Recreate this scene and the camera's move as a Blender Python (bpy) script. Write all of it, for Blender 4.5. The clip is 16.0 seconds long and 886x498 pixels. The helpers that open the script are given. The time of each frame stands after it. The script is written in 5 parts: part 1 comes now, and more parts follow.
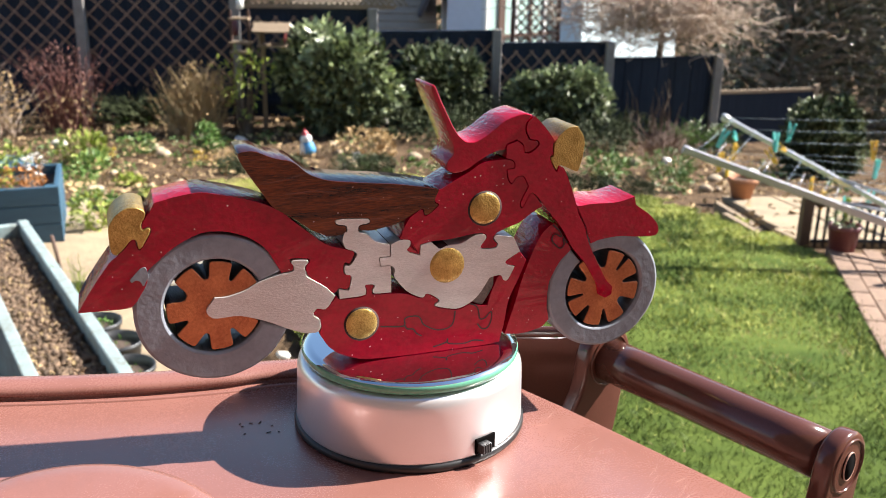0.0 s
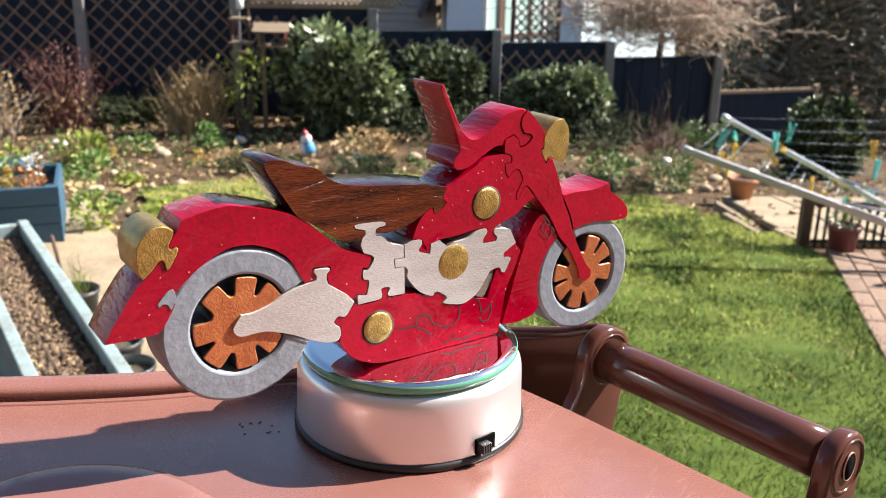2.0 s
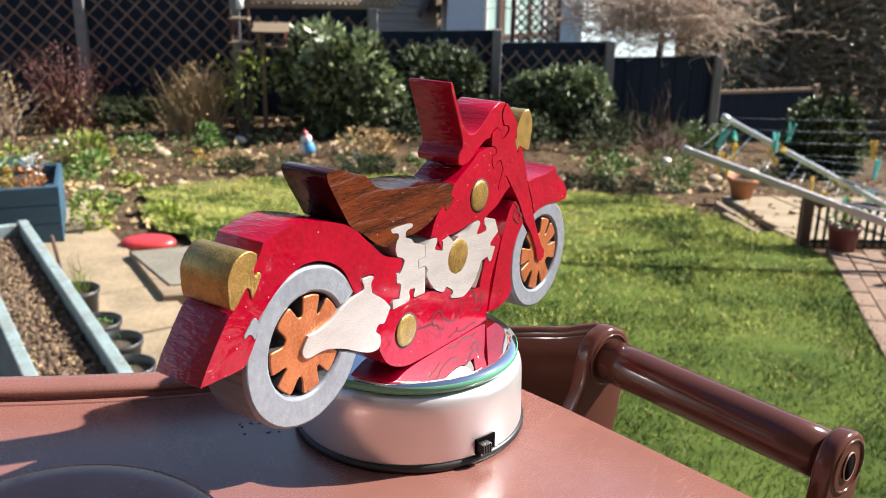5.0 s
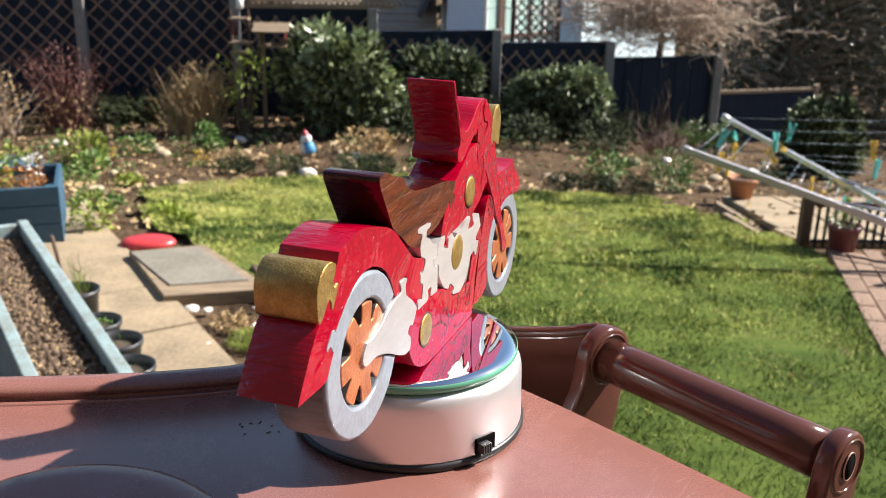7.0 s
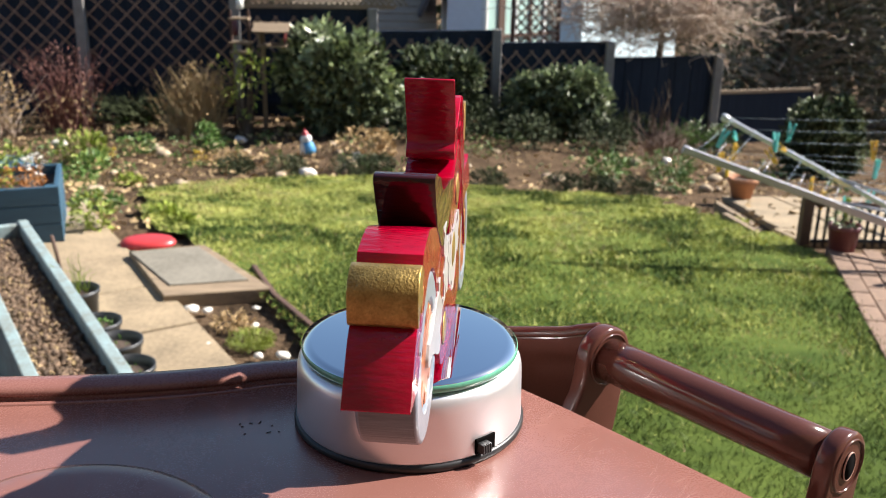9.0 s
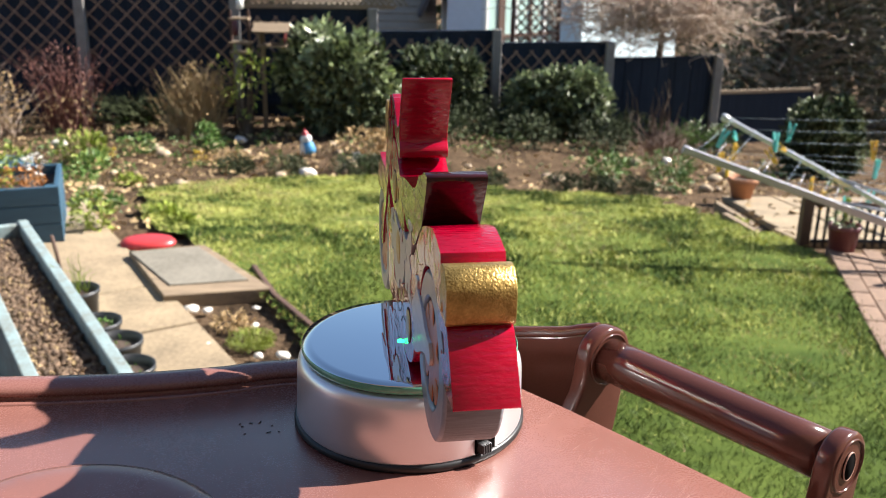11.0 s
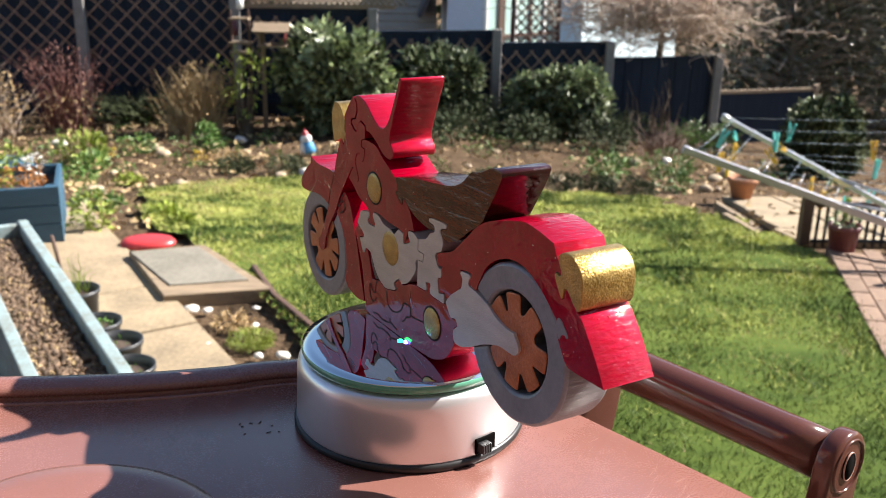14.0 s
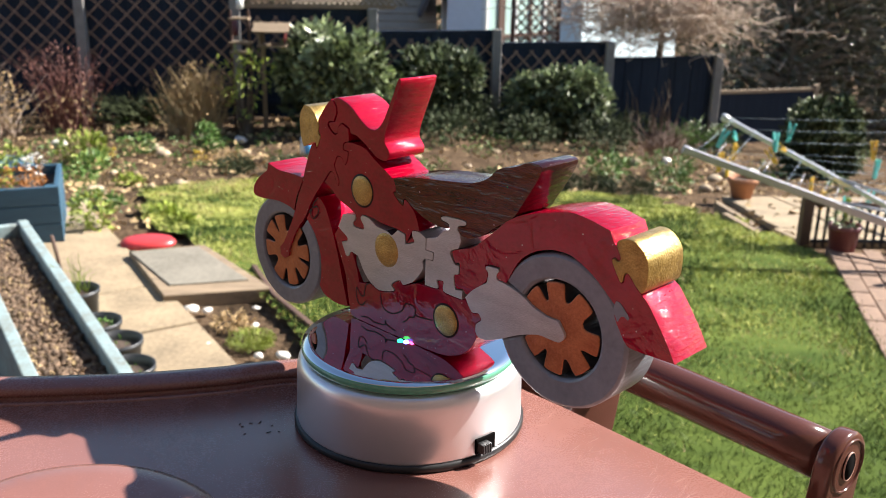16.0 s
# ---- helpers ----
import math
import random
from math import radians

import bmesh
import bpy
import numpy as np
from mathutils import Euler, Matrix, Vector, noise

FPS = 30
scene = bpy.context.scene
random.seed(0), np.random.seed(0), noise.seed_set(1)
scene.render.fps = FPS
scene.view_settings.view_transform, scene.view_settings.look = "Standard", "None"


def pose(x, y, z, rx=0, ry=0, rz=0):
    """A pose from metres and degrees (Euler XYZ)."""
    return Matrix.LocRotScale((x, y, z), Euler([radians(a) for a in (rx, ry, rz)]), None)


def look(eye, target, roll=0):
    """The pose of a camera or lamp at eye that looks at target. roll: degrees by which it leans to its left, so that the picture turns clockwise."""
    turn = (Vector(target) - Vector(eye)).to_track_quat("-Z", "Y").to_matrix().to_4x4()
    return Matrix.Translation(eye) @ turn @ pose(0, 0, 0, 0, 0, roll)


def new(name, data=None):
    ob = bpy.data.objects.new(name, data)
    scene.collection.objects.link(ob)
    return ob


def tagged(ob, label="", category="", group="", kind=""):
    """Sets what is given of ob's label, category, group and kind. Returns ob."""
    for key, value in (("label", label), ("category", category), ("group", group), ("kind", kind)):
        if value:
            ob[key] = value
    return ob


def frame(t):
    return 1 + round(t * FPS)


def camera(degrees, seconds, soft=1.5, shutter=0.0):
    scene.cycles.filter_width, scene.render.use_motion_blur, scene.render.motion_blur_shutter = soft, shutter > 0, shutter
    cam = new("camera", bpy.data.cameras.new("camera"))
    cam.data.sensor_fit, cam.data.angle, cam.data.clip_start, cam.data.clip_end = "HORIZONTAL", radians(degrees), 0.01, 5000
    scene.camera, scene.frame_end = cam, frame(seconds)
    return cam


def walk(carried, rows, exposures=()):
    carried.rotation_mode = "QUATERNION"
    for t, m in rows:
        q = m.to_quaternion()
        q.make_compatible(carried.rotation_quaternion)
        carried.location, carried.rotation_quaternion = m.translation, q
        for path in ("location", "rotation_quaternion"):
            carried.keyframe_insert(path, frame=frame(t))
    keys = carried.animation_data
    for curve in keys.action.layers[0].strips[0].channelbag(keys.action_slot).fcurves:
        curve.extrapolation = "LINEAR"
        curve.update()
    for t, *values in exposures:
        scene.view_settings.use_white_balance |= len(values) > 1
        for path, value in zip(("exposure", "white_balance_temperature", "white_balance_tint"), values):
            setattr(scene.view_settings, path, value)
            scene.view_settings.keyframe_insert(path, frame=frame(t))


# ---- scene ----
# ---------------- camera ----------------
cam = camera(50.92, 16.0, soft=0.9)
EYE = Vector((0.0, -0.46, 0.2486))
TILT, PAN = radians(18.36), radians(2.194)
AIM = EYE + Vector((math.sin(PAN) * math.cos(TILT), math.cos(PAN) * math.cos(TILT), -math.sin(TILT)))
walk(cam, [(0, look(EYE, AIM, 1.19)), (16, look(EYE, AIM, 1.19))], [(0, 1.86), (1.5, 1.76), (3.5, 1.58), (7, 1.38), (9, 1.42), (12.5, 1.66), (16, 1.66)])
cam.data.dof.use_dof = True
cam.data.dof.focus_distance = 0.46
cam.data.dof.aperture_fstop = 21.0

# ---------------- light ----------------
SUN_AZ, SUN_EL = radians(16.5), radians(38)
SUN_DIR = Vector((math.cos(SUN_AZ) * math.cos(SUN_EL), math.sin(SUN_AZ) * math.cos(SUN_EL), math.sin(SUN_EL)))
world = bpy.data.worlds.new("sky")
scene.world = world
world.use_nodes = True
wn = world.node_tree.nodes
sky = wn.new("ShaderNodeTexSky")
sky.sky_type, sky.sun_disc = "NISHITA", False
sky.sun_elevation, sky.sun_rotation = SUN_EL, radians(90) - SUN_AZ
sky.dust_density, sky.ozone_density = 0.4, 2.4
world.node_tree.links.new(sky.outputs[0], wn["Background"].inputs[0])
wn["Background"].inputs[1].default_value = 0.052
sun = new("sun", bpy.data.lights.new("sun", "SUN"))
sun.data.energy, sun.data.angle, sun.data.color = 5.0, radians(0.55), (1.0, 0.945, 0.875)
sun.matrix_basis = look(SUN_DIR * 20, (0, 0, 0))


# ---------------- materials ----------------
def mat(name, col, col2=None, rough=0.6, metal=0.0, scale=20.0, bump=0.2, coat=0.0, detail=6.0, fine=0.0, stretch=(1, 1, 1),
        rand=0.0, dist=0.01, trans=0.0, spec=0.5, rough2=None, coords="Object", coat_rough=0.05, wave=0.0, wave_depth=0.003):
    """A surface with two scales of variation in colour, roughness and relief."""
    m = bpy.data.materials.new(name)
    m.use_nodes = True
    nt = m.node_tree
    n, lk = nt.nodes, nt.links
    b = n["Principled BSDF"]
    tc, mp = n.new("ShaderNodeTexCoord"), n.new("ShaderNodeMapping")
    mp.inputs["Scale"].default_value = stretch
    lk.new(tc.outputs[coords], mp.inputs[0])
    n1, n2 = n.new("ShaderNodeTexNoise"), n.new("ShaderNodeTexNoise")
    n1.inputs["Scale"].default_value, n1.inputs["Detail"].default_value = scale, detail
    n2.inputs["Scale"].default_value, n2.inputs["Detail"].default_value = fine or scale * 7, 4
    for k in (n1, n2):
        lk.new(mp.outputs[0], k.inputs["Vector"])
    mix = n.new("ShaderNodeMath")
    mix.operation = "MULTIPLY_ADD"
    lk.new(n2.outputs[0], mix.inputs[0])
    mix.inputs[1].default_value = 0.45
    half = n.new("ShaderNodeMath")
    half.operation = "MULTIPLY"
    lk.new(n1.outputs[0], half.inputs[0])
    half.inputs[1].default_value = 0.55
    lk.new(half.outputs[0], mix.inputs[2])
    ramp = n.new("ShaderNodeValToRGB")
    ramp.color_ramp.elements[0].position, ramp.color_ramp.elements[1].position = 0.32, 0.68
    c2 = col2 or tuple(c * 0.8 for c in col)
    ramp.color_ramp.elements[0].color, ramp.color_ramp.elements[1].color = (*c2, 1), (*col, 1)
    lk.new(mix.outputs[0], ramp.inputs[0])
    out = ramp.outputs[0]
    if rand:
        info, geo = n.new("ShaderNodeObjectInfo"), n.new("ShaderNodeNewGeometry")
        add = n.new("ShaderNodeMath")
        add.operation = "ADD"
        lk.new(info.outputs["Random"], add.inputs[0])
        lk.new(geo.outputs["Random Per Island"], add.inputs[1])
        hsv, mr = n.new("ShaderNodeHueSaturation"), n.new("ShaderNodeMapRange")
        mr.inputs["From Max"].default_value = 2.0
        mr.inputs["To Min"].default_value, mr.inputs["To Max"].default_value = 1 - rand, 1 + rand
        lk.new(add.outputs[0], mr.inputs[0])
        lk.new(mr.outputs[0], hsv.inputs["Value"])
        lk.new(out, hsv.inputs["Color"])
        out = hsv.outputs[0]
    lk.new(out, b.inputs["Base Color"])
    rr = n.new("ShaderNodeMapRange")
    rr.inputs["To Min"].default_value = rough if rough2 is None else rough2
    rr.inputs["To Max"].default_value = rough
    lk.new(mix.outputs[0], rr.inputs[0])
    lk.new(rr.outputs[0], b.inputs["Roughness"])
    b.inputs["Metallic"].default_value = metal
    b.inputs["Coat Weight"].default_value = coat
    b.inputs["Coat Roughness"].default_value = coat_rough
    b.inputs["Specular IOR Level"].default_value = spec
    if trans:
        b.inputs["Transmission Weight"].default_value = trans
    if bump:
        bp = n.new("ShaderNodeBump")
        bp.inputs["Strength"].default_value, bp.inputs["Distance"].default_value = bump, dist
        lk.new(mix.outputs[0], bp.inputs["Height"])
        lk.new(bp.outputs[0], b.inputs["Normal"])
        if wave:
            # slow unevenness of the lacquer
            n3, bp2 = n.new("ShaderNodeTexNoise"), n.new("ShaderNodeBump")
            n3.inputs["Scale"].default_value, n3.inputs["Detail"].default_value, n3.inputs["Distortion"].default_value = wave, 2.0, 0.8
            lk.new(mp.outputs[0], n3.inputs["Vector"])
            bp2.inputs["Strength"].default_value, bp2.inputs["Distance"].default_value = 1.0, wave_depth
            lk.new(n3.outputs[0], bp2.inputs["Height"])
            lk.new(bp2.outputs[0], b.inputs["Coat Normal"])
        else:
            lk.new(bp.outputs[0], b.inputs["Coat Normal"])
    return m


def glow(name, col, strength):
    m = bpy.data.materials.new(name)
    m.use_nodes = True
    b = m.node_tree.nodes["Principled BSDF"]
    b.inputs["Base Color"].default_value = (*col, 1)
    b.inputs["Emission Color"].default_value = (*col, 1)
    b.inputs["Emission Strength"].default_value = strength
    return m


# painted wood of the bike: brush relief along the grain
RED = mat("red_gloss_paint", (0.36, 0.0004, 0.019), (0.22, 0.0003, 0.011), 0.46, metal=0.1, scale=45, bump=0.5, coat=1.0, dist=0.0010, stretch=(1, 0.5, 1.3), fine=420, rough2=0.36, spec=0.0)
RED_EDGE = mat("red_gloss_paint_over_saw_marks", (0.40, 0.0004, 0.021), (0.24, 0.0003, 0.012), 0.46, metal=0.15, scale=60, bump=0.6, coat=1.0, dist=0.0007, stretch=(1, 0.2, 1), fine=600, rough2=0.36, spec=0.0)
GREY = mat("grey_tyre_paint", (0.235, 0.26, 0.30), (0.16, 0.175, 0.206), 0.42, scale=60, bump=0.45, dist=0.0015, coat=0.4, fine=300, rough2=0.3, spec=0.35, coat_rough=0.16)
COPPER = mat("copper_paint", (0.58, 0.20, 0.075), (0.34, 0.095, 0.032), 0.42, metal=0.45, scale=110, bump=0.6, dist=0.0011, fine=800, rough2=0.28, coat=0.25, coat_rough=0.12)
SILVER = mat("silver_paint", (0.60, 0.565, 0.555), (0.42, 0.395, 0.385), 0.46, metal=0.5, scale=70, bump=0.5, dist=0.0009, fine=900, stretch=(0.6, 1, 2.5), rough2=0.32, coat=0.3, coat_rough=0.12)
GOLD = mat("gold_paint", (0.60, 0.40, 0.12), (0.27, 0.165, 0.04), 0.40, metal=0.75, scale=170, bump=0.8, dist=0.0010, fine=1100, rough2=0.24, coat=0.3, coat_rough=0.1)
SEAT_WOOD = mat("varnished_brown_wood", (0.15, 0.030, 0.008), (0.010, 0.004, 0.003), 0.5, scale=70, bump=0.8, dist=0.0012, stretch=(0.3, 1, 2.6), fine=900, coat=1.0, rough2=0.35, spec=0.0)
SEAT_EDGE = mat("varnished_red_brown_wood", (0.050, 0.007, 0.006), (0.009, 0.003, 0.003), 0.5, scale=50, bump=0.5, dist=0.0008, stretch=(1, 0.15, 1), fine=500, coat=1.0, rough2=0.35, spec=0.0)
GREY_EDGE = mat("grey_paint_over_saw_marks", (0.17, 0.18, 0.20), (0.07, 0.075, 0.085), 0.45, scale=420, bump=0.8, dist=0.0006, stretch=(1, 0.08, 1), fine=900, rough2=0.35)
SAWN = mat("dark_sawn_wood", (0.05, 0.04, 0.04), (0.02, 0.017, 0.02), 0.6, scale=200, bump=0.6, dist=0.0008, stretch=(1, 0.15, 1))
KERF = mat("saw_kerf", (0.04, 0.006, 0.008), (0.015, 0.004, 0.004), 0.8, scale=300, bump=0)
SATIN = mat("satin_silver_plastic", (0.86, 0.85, 0.865), (0.80, 0.79, 0.805), 0.34, metal=0.72, scale=30, bump=0.05, dist=0.0002, fine=2500, rough2=0.27)
BLACK = mat("black_plastic", (0.02, 0.02, 0.021), (0.012, 0.012, 0.013), 0.4, scale=80, bump=0.1, dist=0.0003)
MIRROR = mat("mirror_glass", (0.86, 0.89, 0.9), (0.84, 0.87, 0.88), 0.015, metal=1.0, scale=5, bump=0)
GLASS_EDGE = mat("green_glass_edge", (0.13, 0.38, 0.26), (0.09, 0.30, 0.20), 0.1, scale=60, bump=0.05, dist=0.0004, coat=0.5)
BIN = mat("brown_bin_plastic", (0.224, 0.099, 0.080), (0.186, 0.081, 0.065), 0.32, scale=18, bump=0.12, dist=0.0008, fine=1100, rough2=0.22, spec=0.6, coat=0.2, coat_rough=0.2)
BIN_GLOSS = mat("dark_glossy_bin_plastic", (0.092, 0.034, 0.025), (0.072, 0.027, 0.019), 0.15, scale=30, bump=0.06, dist=0.0005, fine=900, rough2=0.10)
HOLLOW_SCUFF_BLACK = mat("black_hollow_shade_and_scuff", (0.006, 0.005, 0.005), (0.004, 0.004, 0.004), 0.95, scale=50, bump=0, spec=0.02)
UNSEEN_BRICK = mat("brown_unseen_brick", (0.15, 0.10, 0.08), (0.10, 0.068, 0.054), 0.9, scale=9, bump=0.4, dist=0.006)
SCUFF = mat("pale_scuffed_plastic", (0.46, 0.29, 0.24), (0.36, 0.21, 0.17), 0.6, scale=200, bump=0.2, dist=0.0004)
SOIL = mat("bed_soil", (0.15, 0.10, 0.062), (0.026, 0.018, 0.012), 0.95, scale=3.5, bump=0.9, dist=0.05, fine=28, spec=0.03)
COMPOST = mat("compost", (0.09, 0.06, 0.042), (0.025, 0.017, 0.012), 0.95, scale=22, bump=1.0, dist=0.02, fine=90)
CRUMB = mat("compost_crumb", (0.22, 0.14, 0.085), (0.03, 0.02, 0.014), 0.85, scale=45, bump=0.4, rand=0.75)
LAWN = mat("lawn_turf", (0.115, 0.15, 0.032), (0.030, 0.056, 0.012), 0.9, scale=1.5, bump=0.5, dist=0.015, fine=5, stretch=(0.6, 1.6, 1), spec=0.05)
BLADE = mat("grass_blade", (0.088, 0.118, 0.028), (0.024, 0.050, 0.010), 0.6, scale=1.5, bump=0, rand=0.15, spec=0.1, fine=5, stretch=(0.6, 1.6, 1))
PALE_BLADE = mat("yellowed_grass_blade", (0.55, 0.55, 0.155), (0.34, 0.37, 0.10), 0.6, scale=1.6, bump=0, rand=0.12, spec=0.08, fine=7)
STRAW = mat("dry_grass", (0.48, 0.34, 0.17), (0.28, 0.19, 0.09), 0.8, scale=8, bump=0, rand=0.35)
TWIG = mat("bare_twig", (0.64, 0.51, 0.40), (0.38, 0.29, 0.225), 0.85, scale=14, bump=0, rand=0.35)
REDTWIG = mat("reddish_twig", (0.19, 0.075, 0.06), (0.10, 0.045, 0.035), 0.8, scale=14, bump=0, rand=0.35)
BARK = mat("bark", (0.16, 0.12, 0.085), (0.07, 0.05, 0.036), 0.9, scale=12, bump=0.8, dist=0.01, stretch=(1, 1, 0.2))
# pale and near-black tones: lit leaves and shaded gaps put into the colour
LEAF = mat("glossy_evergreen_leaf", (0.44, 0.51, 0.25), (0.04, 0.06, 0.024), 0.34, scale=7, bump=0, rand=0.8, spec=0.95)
LEAF_DARK = mat("dark_hedge_and_shaded_leaf", (0.095, 0.11, 0.055), (0.032, 0.045, 0.022), 0.6, scale=3, bump=0, rand=0.5, spec=0.15)
WOOD_LEAF = mat("dull_woodland_leaf", (0.26, 0.26, 0.15), (0.05, 0.055, 0.032), 0.42, scale=1.5, bump=0, rand=0.6, spec=0.6)
GREY_TWIG = mat("grey_brown_twig", (0.40, 0.34, 0.26), (0.2, 0.165, 0.13), 0.85, scale=6, bump=0, rand=0.4)
LIME = mat("lime_leaf", (0.35, 0.40, 0.06), (0.20, 0.27, 0.04), 0.55, scale=9, bump=0, rand=0.35)
LEAF_BRIGHT = mat("bright_glossy_leaf", (0.38, 0.43, 0.19), (0.07, 0.105, 0.035), 0.34, scale=9, bump=0, rand=0.6, spec=0.9)
GREEN = mat("fresh_green_leaf", (0.13, 0.24, 0.04), (0.07, 0.14, 0.025), 0.5, scale=9, bump=0, rand=0.35)
ORANGE = mat("orange_leaf", (0.55, 0.24, 0.05), (0.35, 0.13, 0.03), 0.6, scale=9, bump=0, rand=0.35)
YELLOW = mat("yellow_petal", (0.75, 0.55, 0.06), (0.6, 0.4, 0.03), 0.6, scale=9, bump=0, rand=0.2)
FENCE = mat("dark_blue_fence_paint", (0.021, 0.031, 0.050), (0.011, 0.016, 0.028), 0.8, scale=4, bump=0.5, dist=0.01, stretch=(6, 6, 0.4), rand=0.25, spec=0.2)
LATTICE = mat("weathered_lattice_wood", (0.26, 0.175, 0.13), (0.11, 0.073, 0.057), 0.85, scale=9, bump=0.4, dist=0.004, rand=0.5)
CONCRETE = mat("concrete_post", (0.27, 0.255, 0.24), (0.18, 0.17, 0.16), 0.9, scale=9, bump=0.4, dist=0.004)
PAVING = mat("buff_paving", (0.37, 0.28, 0.175), (0.17, 0.13, 0.083), 0.9, scale=4, bump=0.5, dist=0.006, rand=0.14, fine=45)
SLATE = mat("grey_cover_slab", (0.25, 0.225, 0.18), (0.15, 0.135, 0.105), 0.85, scale=5, bump=0.3, dist=0.005, fine=40)
TIMBER = mat("weathered_timber", (0.30, 0.22, 0.14), (0.16, 0.115, 0.075), 0.85, scale=6, bump=0.5, dist=0.006, stretch=(0.4, 4, 4))
BROWN_TIMBER = mat("brown_timber", (0.12, 0.065, 0.045), (0.065, 0.036, 0.026), 0.75, scale=7, bump=0.4, dist=0.005, stretch=(4, 4, 0.5))
PALE_BLUE = mat("worn_pale_blue_paint", (0.27, 0.38, 0.40), (0.17, 0.175, 0.15), 0.7, scale=13, bump=0.5, dist=0.004, fine=60)
NAVY = mat("navy_planter_paint", (0.035, 0.095, 0.15), (0.022, 0.062, 0.10), 0.6, scale=5, bump=0.4, dist=0.004, stretch=(0.5, 3, 3), rand=0.15)
POT = mat("black_pot_plastic", (0.035, 0.036, 0.038), (0.022, 0.022, 0.024), 0.45, scale=20, bump=0.1)
TERRA = mat("terracotta", (0.42, 0.19, 0.10), (0.30, 0.13, 0.07), 0.85, scale=12, bump=0.3, dist=0.004)
MAROON = mat("maroon_glaze", (0.15, 0.035, 0.035), (0.09, 0.022, 0.022), 0.4, scale=12, bump=0.1)
STONE = mat("white_stone", (0.78, 0.74, 0.68), (0.6, 0.55, 0.48), 0.8, scale=14, bump=0.3, dist=0.004, rand=0.2)
ROCK = mat("buff_rock", (0.42, 0.33, 0.23), (0.26, 0.2, 0.13), 0.9, scale=9, bump=0.6, dist=0.01, rand=0.25)
RED_PLASTIC = mat("faded_red_plastic", (0.55, 0.05, 0.05), (0.42, 0.035, 0.04), 0.35, scale=6, bump=0.05)
WHITE = mat("white_paint", (0.8, 0.79, 0.76), (0.7, 0.69, 0.66), 0.6, scale=8, bump=0.1)
ALU = mat("dull_aluminium", (0.52, 0.52, 0.55), (0.42, 0.42, 0.45), 0.36, metal=0.6, scale=20, bump=0.1, dist=0.002)
BLUE_GLAZE = mat("bright_blue_glaze", (0.10, 0.34, 0.62), (0.07, 0.26, 0.5), 0.4, scale=20, bump=0.1)
LINE = mat("pale_blue_line", (0.28, 0.36, 0.42), (0.22, 0.29, 0.34), 0.6, scale=30, bump=0)
TEAL = mat("teal_peg_plastic", (0.10, 0.50, 0.48), (0.08, 0.42, 0.4), 0.45, scale=30, bump=0)
PEG_YELLOW = mat("yellow_peg_plastic", (0.78, 0.50, 0.08), (0.65, 0.4, 0.05), 0.45, scale=30, bump=0)
BRICK = mat("worn_brick_paver", (0.27, 0.175, 0.12), (0.17, 0.11, 0.078), 0.9, scale=6, bump=0.4, dist=0.004, rand=0.16)
IRON = mat("dark_iron", (0.03, 0.028, 0.028), (0.02, 0.018, 0.018), 0.6, scale=20, bump=0.1)
TERRACE = mat("dark_brown_paver", (0.17, 0.115, 0.085), (0.09, 0.062, 0.048), 0.9, scale=5, bump=0.4, dist=0.005, fine=60)
BARE = mat("bare_greyish_wood", (0.20, 0.145, 0.125), (0.07, 0.048, 0.042), 0.7, scale=150, bump=0.7, dist=0.001, fine=700)
ROOF = mat("pale_roof_tile", (0.36, 0.28, 0.20), (0.27, 0.21, 0.155), 0.85, scale=3, bump=0.3, dist=0.02, rand=0.12)
RENDER_WALL = mat("white_render_wall", (0.80, 0.80, 0.83), (0.72, 0.72, 0.75), 0.85, scale=1.5, bump=0.1)
SLATE_ROOF = mat("dark_slate_roof", (0.06, 0.055, 0.06), (0.04, 0.036, 0.04), 0.7, scale=3, bump=0.3, dist=0.02)
PANE = mat("greenish_pane", (0.48, 0.66, 0.60), (0.38, 0.55, 0.51), 0.1, scale=2, bump=0, coat=0.4)
BLUE_BOARD = mat("pale_blue_cladding", (0.70, 0.82, 0.87), (0.62, 0.74, 0.80), 0.6, scale=2, bump=0.1, rand=0.08)


def lacquer(m, ior, patch, depth, grain, grain_depth, stretch=(1, 1, 1)):
    """Thick brushed lacquer over a paint: level pools with lumpy edges between them, and a fine grain."""
    n, lk = m.node_tree.nodes, m.node_tree.links
    b = n["Principled BSDF"]
    b.inputs["Coat IOR"].default_value, b.inputs["Coat Roughness"].default_value = ior, 0.035
    tc, mp = n.new("ShaderNodeTexCoord"), n.new("ShaderNodeMapping")
    mp.inputs["Scale"].default_value = stretch
    lk.new(tc.outputs["Object"], mp.inputs[0])
    last = None
    for scale, dist, rag, lo, hi in ((patch, depth, 0.8, 0.38, 0.60), (grain, grain_depth, 0.3, 0.2, 0.8)):
        t, ramp, bp = n.new("ShaderNodeTexNoise"), n.new("ShaderNodeMapRange"), n.new("ShaderNodeBump")
        t.inputs["Scale"].default_value, t.inputs["Detail"].default_value, t.inputs["Distortion"].default_value = scale, 3.0, rag
        ramp.interpolation_type = "SMOOTHSTEP"
        ramp.inputs["From Min"].default_value, ramp.inputs["From Max"].default_value = lo, hi
        lk.new(mp.outputs[0], t.inputs["Vector"])
        lk.new(t.outputs[0], ramp.inputs[0])
        lk.new(ramp.outputs[0], bp.inputs["Height"])
        bp.inputs["Strength"].default_value, bp.inputs["Distance"].default_value = 1.0, dist
        if last:
            lk.new(last.outputs[0], bp.inputs["Normal"])
        last = bp
    lk.new(last.outputs[0], b.inputs["Coat Normal"])


